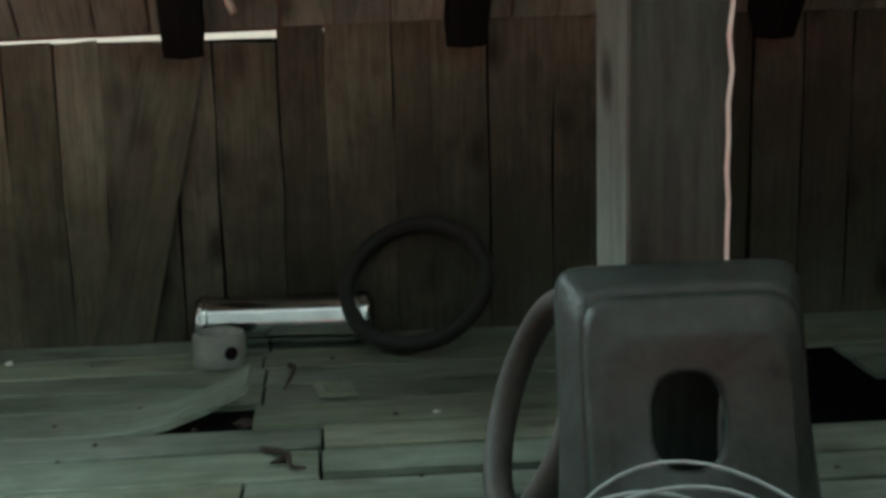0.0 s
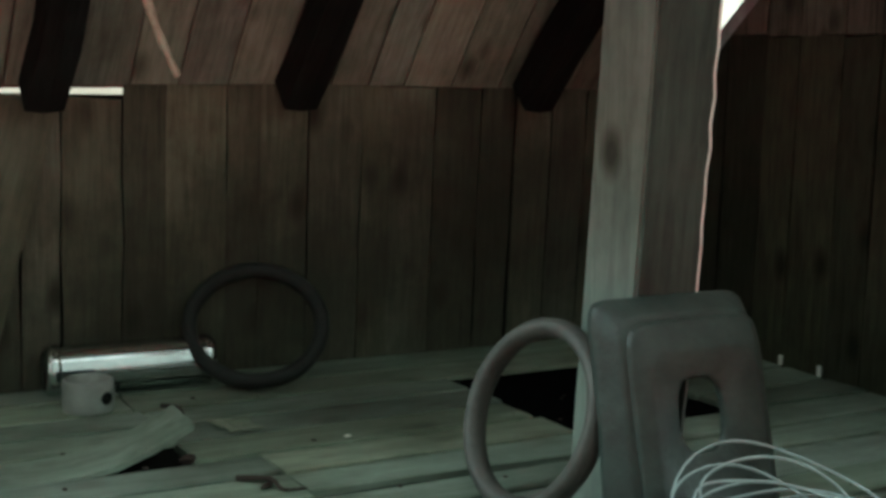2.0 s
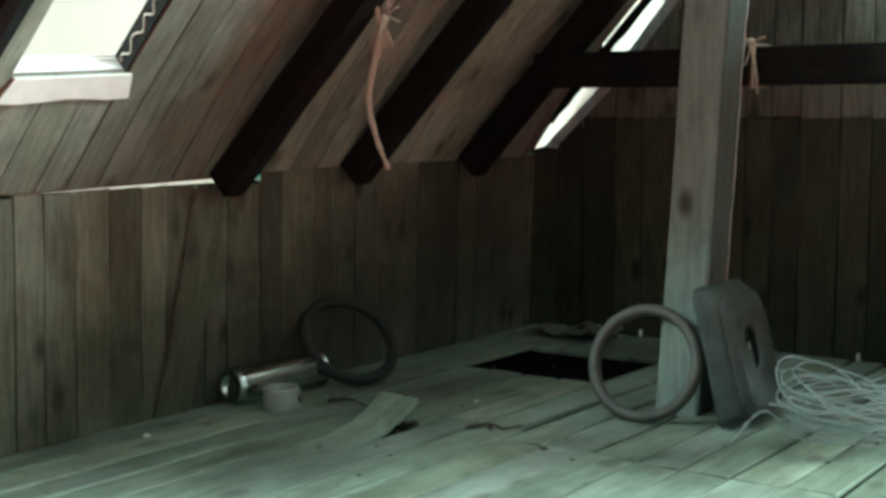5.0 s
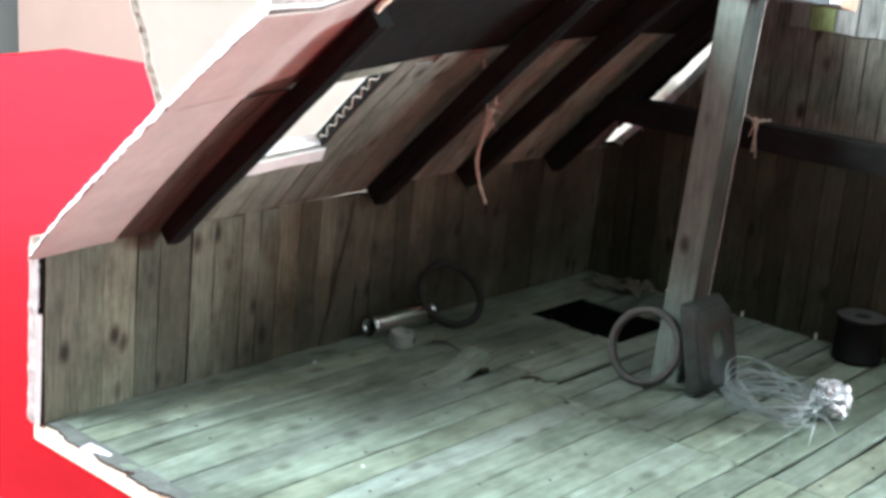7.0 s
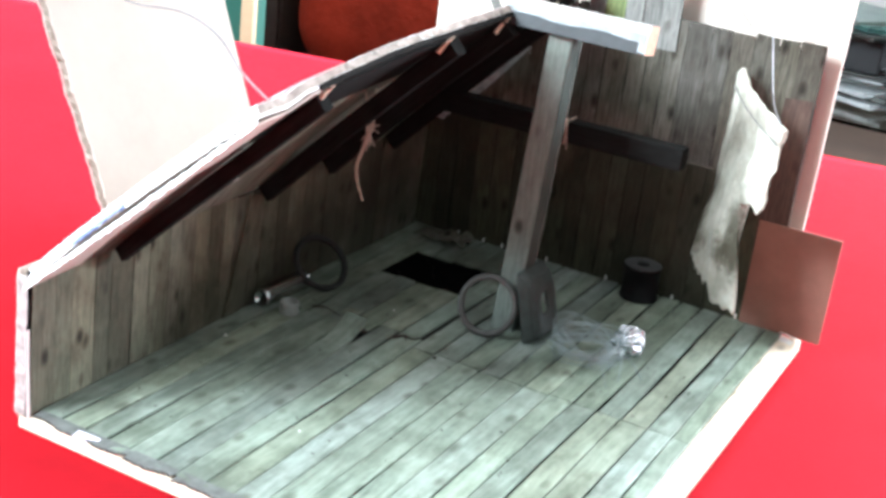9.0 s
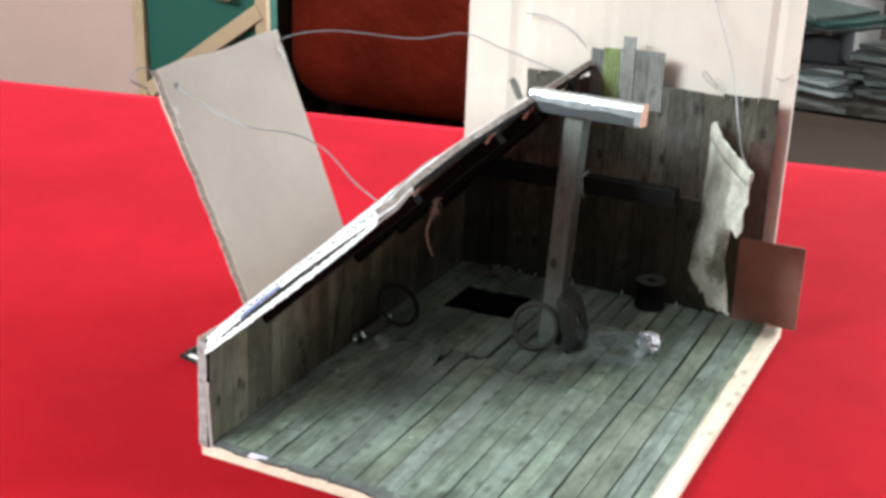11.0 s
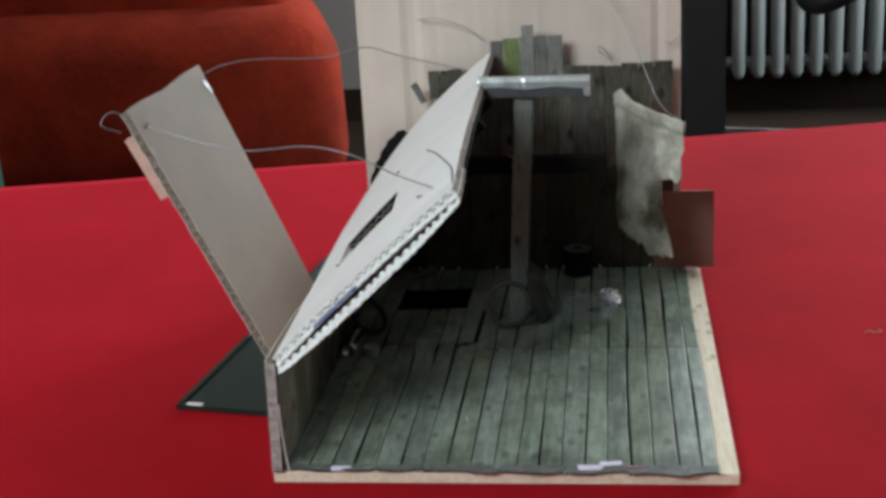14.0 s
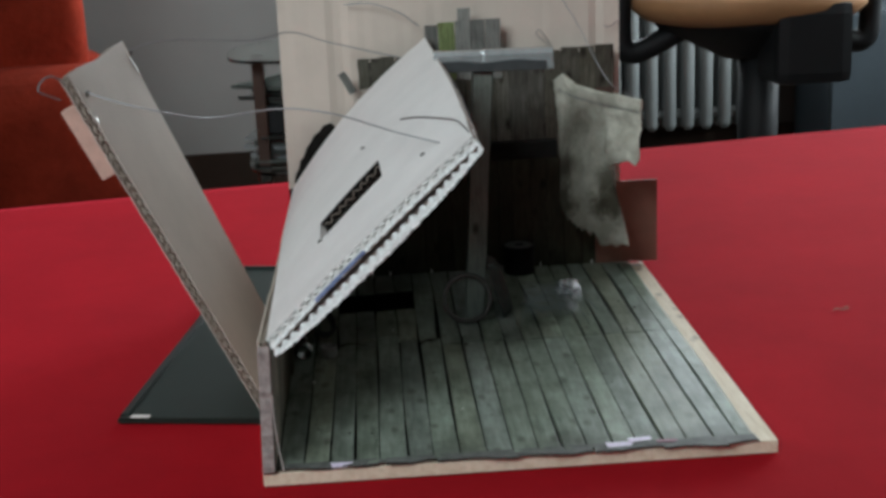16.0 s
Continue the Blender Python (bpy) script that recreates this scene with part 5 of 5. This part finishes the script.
def rag_curtain():
    """A stiff dirty cloth hung on a wire from the end wall towards the front: a hemmed top, a short flap and a long ragged tail."""
    bm = bmesh.new()
    nu, nv = 64, 48
    rg = random.Random(6)
    jag = [rg.uniform(-1, 1) for _ in range(nu + 1)]
    head = ((0.0, (0.2485, 0.4165, 0.188)), (0.06, (0.2553, 0.4059, 0.1955)), (0.2, (0.264, 0.391, 0.187)), (0.5, (0.2815, 0.363, 0.1835)), (0.8, (0.298, 0.337, 0.1825)), (1.0, (0.309, 0.3211, 0.1813)))
    foot = ((0.0, (0.2470, 0.392, 0.078)), (0.15, (0.2500, 0.372, 0.068)), (0.30, (0.2640, 0.361, 0.060)), (0.40, (0.2740, 0.353, 0.058)), (0.44, (0.2800, 0.349, 0.050)), (0.52, (0.3003, 0.330, 0.050)), (0.54, (0.2990, 0.331, 0.060)),
            (0.57, (0.2830, 0.347, 0.1185)), (0.66, (0.2870, 0.335, 0.1240)), (0.78, (0.2940, 0.322, 0.1290)), (0.90, (0.3020, 0.3170, 0.1255)), (1.0, (0.3075, 0.3195, 0.1300)))
    out = Vector((0.84, 0.54, 0.0))

    def along(keys, u):
        for (p, q), (r, s) in zip(keys, keys[1:]):
            if u <= r:
                return Vector(q).lerp(Vector(s), (u - p) / (r - p))
        return Vector(keys[-1][1])

    def fn(u, v, side):
        top, low = along(head, u), along(foot, u)
        low.z += (0.003 if u < 0.55 else 0.0006) * jag[int(round(u * nu))]
        bend = v ** 1.25
        q = Vector((top.x + (low.x - top.x) * bend, top.y + (low.y - top.y) * bend, top.z + (low.z - top.z) * v))
        fall = (top.z - low.z) * v
        fold = 0.0030 * math.sin(u * 9 + 0.9) * min(1, v * 2) + 0.0030 * noise.noise((u * 3, v * 3.5, 1)) + 0.0012 * noise.noise((u * 9, v * 9, 4))
        sleeve = 0.0011 if fall < 0.0095 else 0.0
        return q + out * (fold + (0.0009 + sleeve if side else -sleeve))

    grid_solid(bm, fn, nu, nv)
    bmesh.ops.recalc_face_normals(bm, faces=bm.faces)
    rag = thing("rag_curtain", "dirty off-white cloth rag hanging on a wire", "curtain")
    part("cloth", bm, M_CLOTHRAG, rag, smooth=True)
    bm = bmesh.new()
    tube(bm, smooth_path([along(head, u) + Vector((-0.0022, -0.0016, -0.0105)) for u in (0.03, 0.2, 0.4, 0.6, 0.8, 1.0)], 6), 0.0004, 5)
    part("hem_wire", bm, M_STEELWIRE, rag, "thin grey wire along the hem", smooth=True)


rag_curtain()


def wires():
    def wire(pts, label, r=0.0006):
        bm = bmesh.new()
        tube(bm, smooth_path(pts, 8), r, 6)
        tagged(part("wire", bm, M_STEELWIRE, smooth=True), label, "wire")

    wire([(-0.1130, 0.2720, 0.2440), (-0.098, 0.290, 0.2515), (-0.072, 0.320, 0.2517), (-0.0187, 0.360, 0.2439), (0.0142, 0.400, 0.2451), (0.0458, 0.410, 0.2338), (0.1067, 0.4165, 0.2166), (0.122, 0.4180, 0.2130)],
         "thin grey wire running from the leaning panel to the end wall")
    wire([(-0.1130, 0.1310, 0.2390), (-0.085, 0.124, 0.2300), (-0.055, 0.119, 0.2230), (-0.026, 0.115, 0.2188), (0.022, 0.100, 0.2247), (0.0585, 0.085, 0.2212), (0.095, 0.060, 0.2124), (0.1240, 0.0455, 0.2060)],
         "thin grey wire running from the leaning panel to the roof")
    wire([(-0.1180, 0.1250, 0.2440), (-0.130, 0.115, 0.252), (-0.136, 0.107, 0.244), (-0.124, 0.114, 0.236)], "thin grey wire loop behind the leaning panel")
    wire([(0.0614, 0.4300, 0.2643), (0.085, 0.425, 0.2645), (0.110, 0.420, 0.2560), (0.1273, 0.4175, 0.2430)], "thin grey wire over the end wall")
    wire([(0.2340, 0.4330, 0.3060), (0.2387, 0.4300, 0.2916), (0.2656, 0.4000, 0.2444), (0.2881, 0.3600, 0.1931), (0.3060, 0.3200, 0.1835)], "thin grey wire holding up the rag", 0.0004)
    wire([(0.2480, 0.4300, 0.2190), (0.2400, 0.4230, 0.2300), (0.2360, 0.4220, 0.2338), (0.2350, 0.4230, 0.2290), (0.2470, 0.4280, 0.2180)], "small grey wire loop at the end wall", 0.0004)
    wire([(0.3110, 0.4325, 0.2380), (0.3030, 0.4280, 0.2330), (0.2970, 0.4290, 0.2345)], "short grey wire stub in the cardboard sheet", 0.0005)


wires()


def litter():
    rg = random.Random(31)

    def crumb(x, y, r, mat, label):
        bm = bmesh.new()
        bmesh.ops.create_icosphere(bm, subdivisions=2, radius=r)
        for v in bm.verts:
            v.co *= 1 + 0.5 * noise.noise(v.co * 900 + Vector((x * 99, y * 77, 0)))
            v.co.z *= 0.5
        tagged(part("crumb", bm, mat, m=Matrix.Translation((x, y, FLOOR + r * 0.35))), label, "crumb", "floor litter")

    def twig(pts, label):
        bm = bmesh.new()
        tube(bm, smooth_path([(x, y, FLOOR + z) for x, y, z in pts], 5), 0.0007, 5, taper=lambda t: 1.2 - 0.8 * t)
        tagged(part("twig", bm, M_DEBRIS, smooth=True), label, "twig", "floor litter")

    crumb(0.0908, 0.2131, 0.0020, M_DEBRIS, "dark crumb on the floor boards")
    crumb(0.1451, 0.2116, 0.0013, M_DEBRIS, "dark crumb on the floor boards")
    crumb(0.0271, 0.1484, 0.0013, M_WHITEPAPER, "pale crumb beside the side wall")
    crumb(0.1324, 0.0800, 0.0008, M_WHITEPAPER, "tiny white crumb on the floor boards")
    crumb(0.0877, 0.2559, 0.0009, M_WHITEPAPER, "tiny white crumb on the floor boards")
    twig([(0.1098, 0.2182, 0.001), (0.116, 0.2235, 0.002), (0.121, 0.2245, 0.001), (0.1267, 0.2275, 0.0025)], "thin dark curled twig on the floor boards")
    twig([(0.0435, 0.2221, 0.001), (0.053, 0.2235, 0.0025), (0.0663, 0.2214, 0.001)], "thin dark curled twig on the floor boards")
    twig([(0.116, 0.2235, 0.001), (0.119, 0.2205, 0.0012)], "thin dark curled twig on the floor boards")
    bm = bmesh.new()
    grid_solid(bm, lambda u, v, side: (0.0625 + 0.0115 * u, 0.228 + 0.009 * v + 0.002 * u, FLOOR + 0.0006 + 0.0022 * abs(noise.noise((u * 2, v * 2, 8))) + (0.0003 if side else 0)), 6, 5)
    bmesh.ops.recalc_face_normals(bm, faces=bm.faces)
    tagged(part("paper_scrap", bm, M_FLOOR), "small crumpled grey paper scrap on the floor boards", "paper")
    # crumpled dark paper in the far corner
    bm = bmesh.new()
    grid_solid(bm, lambda u, v, side: (0.0250 + 0.045 * u, 0.388 + 0.022 * v, FLOOR + 0.002 + 0.010 * abs(noise.noise((u * 3, v * 2, 5))) + (0.0005 if side else 0)), 10, 6)
    bmesh.ops.recalc_face_normals(bm, faces=bm.faces)
    tagged(part("crumpled_paper", bm, M_BACKUP), "crumpled grey paper in the back corner", "paper")
    # light in the gaps between end wall and floor, put in as small white blocks
    for x in (0.0500, 0.0728, 0.0895, 0.1285, 0.1785, 0.1955, 0.2320, 0.2810):
        bm = bmesh.new()
        box(bm, -0.0007, 0.0007, 0, 0.0008, 0, 0.0034, 0.0003)
        tagged(part("pin", bm, M_WHITEPAPER, m=Matrix.Translation((x, 0.4172, FLOOR + 0.0002))), "tiny white fleck standing in for light in a gap under the wall", "pin", "wall pins")
    bm = bmesh.new()
    grid_solid(bm, lambda u, v, side: (0.3168 + 0.0095 * u, 0.4070 + 0.008 * v + 0.0012 * math.sin(5 * u), TOP + 0.0012 * abs(noise.noise((u * 3, v * 3, 2))) + (0.0006 if side else 0.0001)), 6, 5)
    bmesh.ops.recalc_face_normals(bm, faces=bm.faces)
    tagged(part("paper_scrap", bm, M_WHITEPAPER), "small white paper scrap on the pine board", "paper")
    bm = bmesh.new()
    for n in range(110):
        x, y, r = rg.uniform(0.02, 0.31), rg.uniform(0.012, 0.40), rg.uniform(0.0003, 0.0008)
        bmesh.ops.create_icosphere(bm, subdivisions=1, radius=r, matrix=Matrix.Translation((x, y, FLOOR + r * 0.4)) @ Matrix.Diagonal((1.4, 1.0, 0.5, 1)))
    tagged(part("floor_crumbs", bm, M_DEBRIS), "tiny dark crumbs scattered over the floor boards", "crumbs", kind="stuff")
    # fluff on the table
    bm = bmesh.new()
    tube(bm, smooth_path([(0.4610, 0.2690, 0.0010), (0.4665, 0.2725, 0.0016), (0.4700, 0.2700, 0.0010), (0.4770, 0.2730, 0.0012), (0.4740, 0.2765, 0.0014)], 6), 0.0004, 4)
    tagged(part("thread", bm, M_TWINE, smooth=True), "short stray thread on the red cloth", "thread")


litter()


# ---- the room behind ----
def sofa():
    t = thing("sofa", "red velvet sofa with thick rounded cushions", "sofa")
    def cushion(name, x0, x1, y0, y1, z0, z1, soft_edge, lean):
        bm = bmesh.new()
        box(bm, x0, x1, y0, y1, z0, z1)
        bmesh.ops.bevel(bm, geom=bm.edges[:], offset=soft_edge, segments=7, affect="EDGES", profile=0.5)
        for v in bm.verts:
            v.co.x -= lean * (v.co.y - y0) if v.co.x > x1 - 0.5 else 0.0
            v.co += Vector((0.012, 0.012, 0.012)) * noise.noise(v.co * 3.1)
        part(name, bm, M_SOFA, t, smooth=True)

    cushion("seat", -1.90, -0.530, 2.90, 3.80, ROOM_Z + 0.05, -0.085, 0.17, 0.30)
    cushion("backrest", -1.88, -0.745, 3.14, 3.85, -0.17, 0.45, 0.07, 0.30)
    for x in (-1.75, -0.76):
        bm = bmesh.new()
        box(bm, x - 0.03, x + 0.03, 3.05, 3.11, ROOM_Z, ROOM_Z + 0.06)
        part("foot", bm, M_BLACKCHAIR, t)


sofa()


def cupboard():
    t = thing("green_door", "green board door with pale wooden frame and diagonal bar", "door")
    y = 1.48
    bm = bmesh.new()
    box(bm, -1.255, -0.943, y, y + 0.035, ROOM_Z, 0.75, 0.004)
    part("body", bm, M_GREEN, t)
    for x in (-1.262, -0.950):
        bm = bmesh.new()
        box(bm, x - 0.014, x + 0.014, y - 0.014, y - 0.001, ROOM_Z, 0.75, 0.003)
        part("stile", bm, M_DOORWOOD, t)
    a, b = Vector((-1.245, y - 0.010, -0.215)), Vector((-0.952, y - 0.010, -0.012))
    d = (b - a)
    bm = bmesh.new()
    box(bm, 0, d.length, -0.009, 0.008, -0.016, 0.016, 0.003, Matrix.Translation(a) @ pose(0, 0, 0, 0, -math.degrees(math.atan2(d.z, d.x)), 0))
    part("diagonal_bar", bm, M_DOORWOOD, t)
    bm = bmesh.new()
    tube(bm, [(-1.084, y, 0.018), (-1.084, y - 0.030, 0.017), (-1.060, y - 0.034, 0.016)], 0.005, 8)
    h = part("handle", bm, M_STEELWIRE, t, "small metal handle", smooth=True)
    bm = bmesh.new()
    tube(bm, [(-1.061, y - 0.034, 0.016), (-1.035, y - 0.034, 0.013), (-1.011, y - 0.034, 0.011)], 0.008, 10)
    part("grip", bm, M_DOORWOOD, h, "wooden grip", smooth=True)
    t = thing("tall_cabinet", "tall pale pink cabinet beside the green door", "cabinet")
    bm = bmesh.new()
    box(bm, -2.54, -1.278, y + 0.02, y + 0.40, ROOM_Z, 1.2, 0.004)
    part("body", bm, M_PINKWALL, t)
    for x in (-2.53, -1.905):
        bm = bmesh.new()
        box(bm, x, x + 0.618, y, y + 0.019, ROOM_Z + 0.06, 1.18, 0.003)
        part("door", bm, M_PINKWALL, t)


cupboard()


def dark_cabinet():
    t = thing("dark_cabinet", "dark wooden cabinet standing beside the red sofa", "cabinet")
    bm = bmesh.new()
    box(bm, -2.55, -1.93, 2.97, 3.60, ROOM_Z, 0.70, 0.006)
    part("body", bm, M_DARKWOOD, t)
    for x in (-2.54, -2.235):
        bm = bmesh.new()
        box(bm, x, x + 0.30, 2.948, 2.969, ROOM_Z + 0.06, 0.66, 0.004)
        part("door", bm, M_DARKWOOD, t)


dark_cabinet()


def glass_stand():
    t = thing("glass_stand", "low stand with two glass shelves on dark wooden legs", "stand")

    def shelf(z, cx, half):
        bm = bmesh.new()
        n = 48
        lo, hi = [], []
        for k in range(n):
            c, s = math.cos(k * math.tau / n), math.sin(k * math.tau / n)
            x = cx + math.copysign(abs(c) ** 0.6, c) * half
            y = 2.70 + math.copysign(abs(s) ** 0.6, s) * 0.27
            lo.append(bm.verts.new((x, y, z)))
            hi.append(bm.verts.new((x, y, z + 0.008)))
        bm.faces.new(hi)
        bm.faces.new(lo[::-1])
        for k in range(n):
            bm.faces.new((lo[k], lo[(k + 1) % n], hi[(k + 1) % n], hi[k]))
        part("shelf", bm, M_GLASS, t, "clear greenish glass shelf")

    shelf(-0.030, 0.045, 0.335)
    shelf(-0.315, 0.058, 0.312)
    for x in (-0.21, 0.252):
        bm = bmesh.new()
        box(bm, x - (0.024 if x > 0 else 0.015), x + (0.024 if x > 0 else 0.015), 2.58, 2.62, ROOM_Z, -0.031, 0.004)
        leg = part("leg", bm, M_LEGWOOD, t, "dark brown wooden leg")
        bm = bmesh.new()
        lathe(bm, [(0.001, 0.0), (0.018, 0.0), (0.018, 0.03), (0.001, 0.03)], 16, Matrix.Translation((x, 2.56, -0.345)))
        part("clamp", bm, M_CHROME, leg, "chromed clamp")
    rg = random.Random(14)

    def magazines(cx, cy, z, count, mats, spread, turn):
        for i in range(count):
            h, w, d = rg.uniform(0.005, 0.013), rg.uniform(0.19, 0.23), rg.uniform(0.25, 0.29)
            bm = bmesh.new()
            sag = rg.uniform(0.05, 0.5)
            grid_solid(bm, lambda u, v, side, w=w, d=d, h=h, sag=sag: (w * (u - 0.5), d * (v - 0.5), (h if side else 0.0) + sag * (w * (u - 0.5)) ** 2), 6, 1)
            bmesh.ops.recalc_face_normals(bm, faces=bm.faces)
            m = Matrix.Translation((cx + rg.uniform(-spread, spread), cy + rg.uniform(-spread, spread), z)) @ pose(0, 0, 0, 0, 0, turn + rg.uniform(-25, 25))
            tagged(part("magazine", bm, mats[i % len(mats)], m=m), "creased magazine in a stack on the glass shelf", "magazine", "stacked magazines")
            z += h + 0.0012
        return z

    top = magazines(-0.095, 2.70, -0.3065, 7, (M_PAPERGREY, M_WHITEMAG, M_MAG2, M_WHITEMAG), 0.02, 80)
    bm = bmesh.new()
    box(bm, -0.215, -0.01, 2.60, 2.80, top + 0.004, top + 0.080, 0.006)
    tagged(part("dark_box", bm, M_BLACKCHAIR), "dark box lying on the stacked magazines", "box")
    magazines(-0.10, 2.69, top + 0.081, 5, (M_PAPERGREY, M_MAG2, M_MAG2, M_MAG1), 0.03, 60)
    top = magazines(0.165, 2.70, -0.3065, 11, (M_MAG2, M_PAPERGREY, M_MAG2, M_MAG1, M_PAPERGREY), 0.025, 85)
    bm = bmesh.new()
    box(bm, -0.06, 0.06, -0.05, 0.05, 0, 0.055, 0.006)
    tagged(part("teal_box", bm, M_MAG1, m=Matrix.Translation((0.215, 2.68, top + 0.003)) @ pose(0, 0, 0, 0, 0, 14)), "small teal box on top of the magazines", "box")


glass_stand()


def added_dark_block():
    # made-up block that keeps the far wall beside the radiator dark
    t = thing("added_dark_block", "low dull blue-grey block added beside the radiator", "cabinet")
    bm = bmesh.new()
    box(bm, 1.74, 2.60, 3.86, 4.24, ROOM_Z, -0.12, 0.006)
    part("body", bm, M_BLUEGREY, t)
    for x in (1.745, 2.175):
        bm = bmesh.new()
        box(bm, x, x + 0.42, 3.842, 3.859, ROOM_Z + 0.05, -0.13, 0.004)
        part("door", bm, M_BLUEGREY, t)


added_dark_block()


def dark_panel():
    bm = bmesh.new()
    box(bm, 0.437, 0.545, 2.67, 3.05, ROOM_Z, 0.65, 0.004)
    tagged(part("dark_side_panel", bm, M_DARKGREY), "tall narrow dark grey panel in the room behind", "panel")


dark_panel()


def radiator():
    t = thing("radiator", "white ribbed cast-iron radiator under the far wall", "radiator")
    y = 4.10

    def rib():
        bm = bmesh.new()
        for dy in (-0.035, 0.035):
            pts = [(0, dy, 0.0), (0, dy, 0.02), (0, dy, 0.30), (0, dy, 0.62), (0, dy, 0.68)]
            tube(bm, pts, 0.024, 10, taper=lambda u: 0.55 + 0.45 * min(1, u * 6, (1 - u) * 6))
        return mesh_of("rib", bm, M_RADIATOR, True)

    me = rib()
    for i in range(16):
        ob = new("rib", me)
        ob.parent = t
        ob.matrix_basis = Matrix.Translation((0.43 + 0.0700 * i, y, -0.555))
    for z in (-0.500, 0.065):
        bm = bmesh.new()
        tube(bm, [(0.41, y, z), (1.0, y, z), (1.50, y, z)], 0.022, 10)
        part("manifold", bm, M_RADIATOR, t)
    bm = bmesh.new()
    tube(bm, [(1.49, y, -0.500), (1.57, y, -0.500), (1.57, y, -0.60), (1.57, y, ROOM_Z)], 0.011, 8)
    part("pipe", bm, M_RADIATOR, t, "thin white feed pipe", smooth=True)
    bm = bmesh.new()
    pts = smooth_path([(0.62, 3.95, ROOM_Z + 0.006), (0.95, 3.88, ROOM_Z + 0.006), (1.35, 3.95, ROOM_Z + 0.006), (1.62, 4.12, ROOM_Z + 0.006), (2.1, 4.05, ROOM_Z + 0.006)], 8)
    tube(bm, pts, 0.006, 6)
    tagged(part("floor_cable", bm, M_RADIATOR, smooth=True), "white cable lying along the far floor", "cable")


radiator()


def office_chair():
    t = thing("office_chair", "black office chair with a tan seat shell and looped armrests", "chair")
    cx, cy = 1.08, 2.67
    bm = bmesh.new()
    n = 40
    rings = []
    for r, z in ((0.05, -0.012), (0.18, -0.008), (0.235, 0.008), (0.262, 0.035), (0.268, 0.065), (0.258, 0.075), (0.05, 0.075)):
        rings.append([bm.verts.new((cx + r * 1.15 * math.copysign(abs(math.cos(k * math.tau / n)) ** 0.8, math.cos(k * math.tau / n)), cy + r * math.copysign(abs(math.sin(k * math.tau / n)) ** 0.8, math.sin(k * math.tau / n)), z)) for k in range(n)])
    for a, b in zip(rings, rings[1:]):
        for k in range(n):
            bm.faces.new((a[k], a[(k + 1) % n], b[(k + 1) % n], b[k]))
    bm.faces.new(rings[0][::-1])
    bm.faces.new(rings[-1])
    part("seat_shell", bm, M_SEATWOOD, t, "tan wooden seat shell", smooth=True)
    bm = bmesh.new()
    lathe(bm, [(0.001, 0.0), (0.236, 0.0), (0.246, 0.018), (0.232, 0.045), (0.15, 0.055), (0.001, 0.055)], 40, Matrix.Translation((cx, cy, 0.076)) @ Matrix.Diagonal((1.13, 0.98, 1, 1)))
    part("cushion", bm, M_BLACKCHAIR, t, smooth=True)
    bm = bmesh.new()
    lathe(bm, [(0.001, -0.105), (0.050, -0.103), (0.090, -0.080), (0.160, -0.040), (0.205, -0.012), (0.225, 0.010), (0.190, 0.012), (0.001, -0.014)], 40, Matrix.Translation((cx, cy, 0)) @ Matrix.Diagonal((1.15, 1.0, 1, 1)))
    part("seat_pan", bm, M_BLACKCHAIR, t, "black dished seat pan", smooth=True)
    bm = bmesh.new()
    box(bm, cx + 0.010, cx + 0.205, cy - 0.25, cy - 0.06, -0.150, 0.055, 0.03)
    part("tilt_box", bm, M_BLACKCHAIR, t)
    bm = bmesh.new()
    tube(bm, [(cx + 0.038, cy, -0.09), (cx + 0.038, cy, -0.35), (cx + 0.038, cy, -0.62)], 0.053, 16)
    part("column", bm, M_BLACKCHAIR, t, smooth=True)
    for k in range(5):
        a = k * math.tau / 5 + 0.3
        bm = bmesh.new()
        tube(bm, [(cx + 0.038, cy, -0.62), (cx + 0.038 + 0.16 * math.cos(a), cy + 0.16 * math.sin(a), -0.65), (cx + 0.038 + 0.29 * math.cos(a), cy + 0.29 * math.sin(a), -0.69)], 0.024, 8)
        leg = part("foot", bm, M_BLACKCHAIR, t, smooth=True)
        bm = bmesh.new()
        lathe(bm, [(0.001, -0.02), (0.028, -0.02), (0.03, 0), (0.028, 0.02), (0.001, 0.02)], 16, Matrix.Translation((cx + 0.038 + 0.29 * math.cos(a), cy + 0.29 * math.sin(a), -0.719)) @ pose(0, 0, 0, 90, 0, math.degrees(a)))
        part("castor", bm, M_BLACKCHAIR, leg)
    for s in (-1, 1):
        bm = bmesh.new()
        x = cx + s * 0.315
        x2 = cx + s * 0.17
        tube(bm, smooth_path([(x2, cy, -0.020), (x - s * 0.06, cy, -0.062), (x - s * 0.01, cy, -0.076), (x + s * 0.018, cy, -0.055), (x + s * 0.022, cy, 0.0), (x + s * 0.018, cy, 0.12), (x - s * 0.01, cy + 0.05, 0.22), (x - s * 0.01, cy - 0.15, 0.24)], 6), 0.030, 12)
        part("armrest", bm, M_BLACKCHAIR, t, smooth=True)
    bm = bmesh.new()
    box(bm, cx - 0.22, cx + 0.22, cy + 0.24, cy + 0.31, 0.12, 0.65, 0.03)
    part("backrest", bm, M_BLACKCHAIR, t, smooth=True)
    bm = bmesh.new()
    box(bm, cx - 0.03, cx + 0.03, cy + 0.18, cy + 0.25, -0.07, 0.2, 0.01)
    part("back_strut", bm, M_BLACKCHAIR, t)


office_chair()
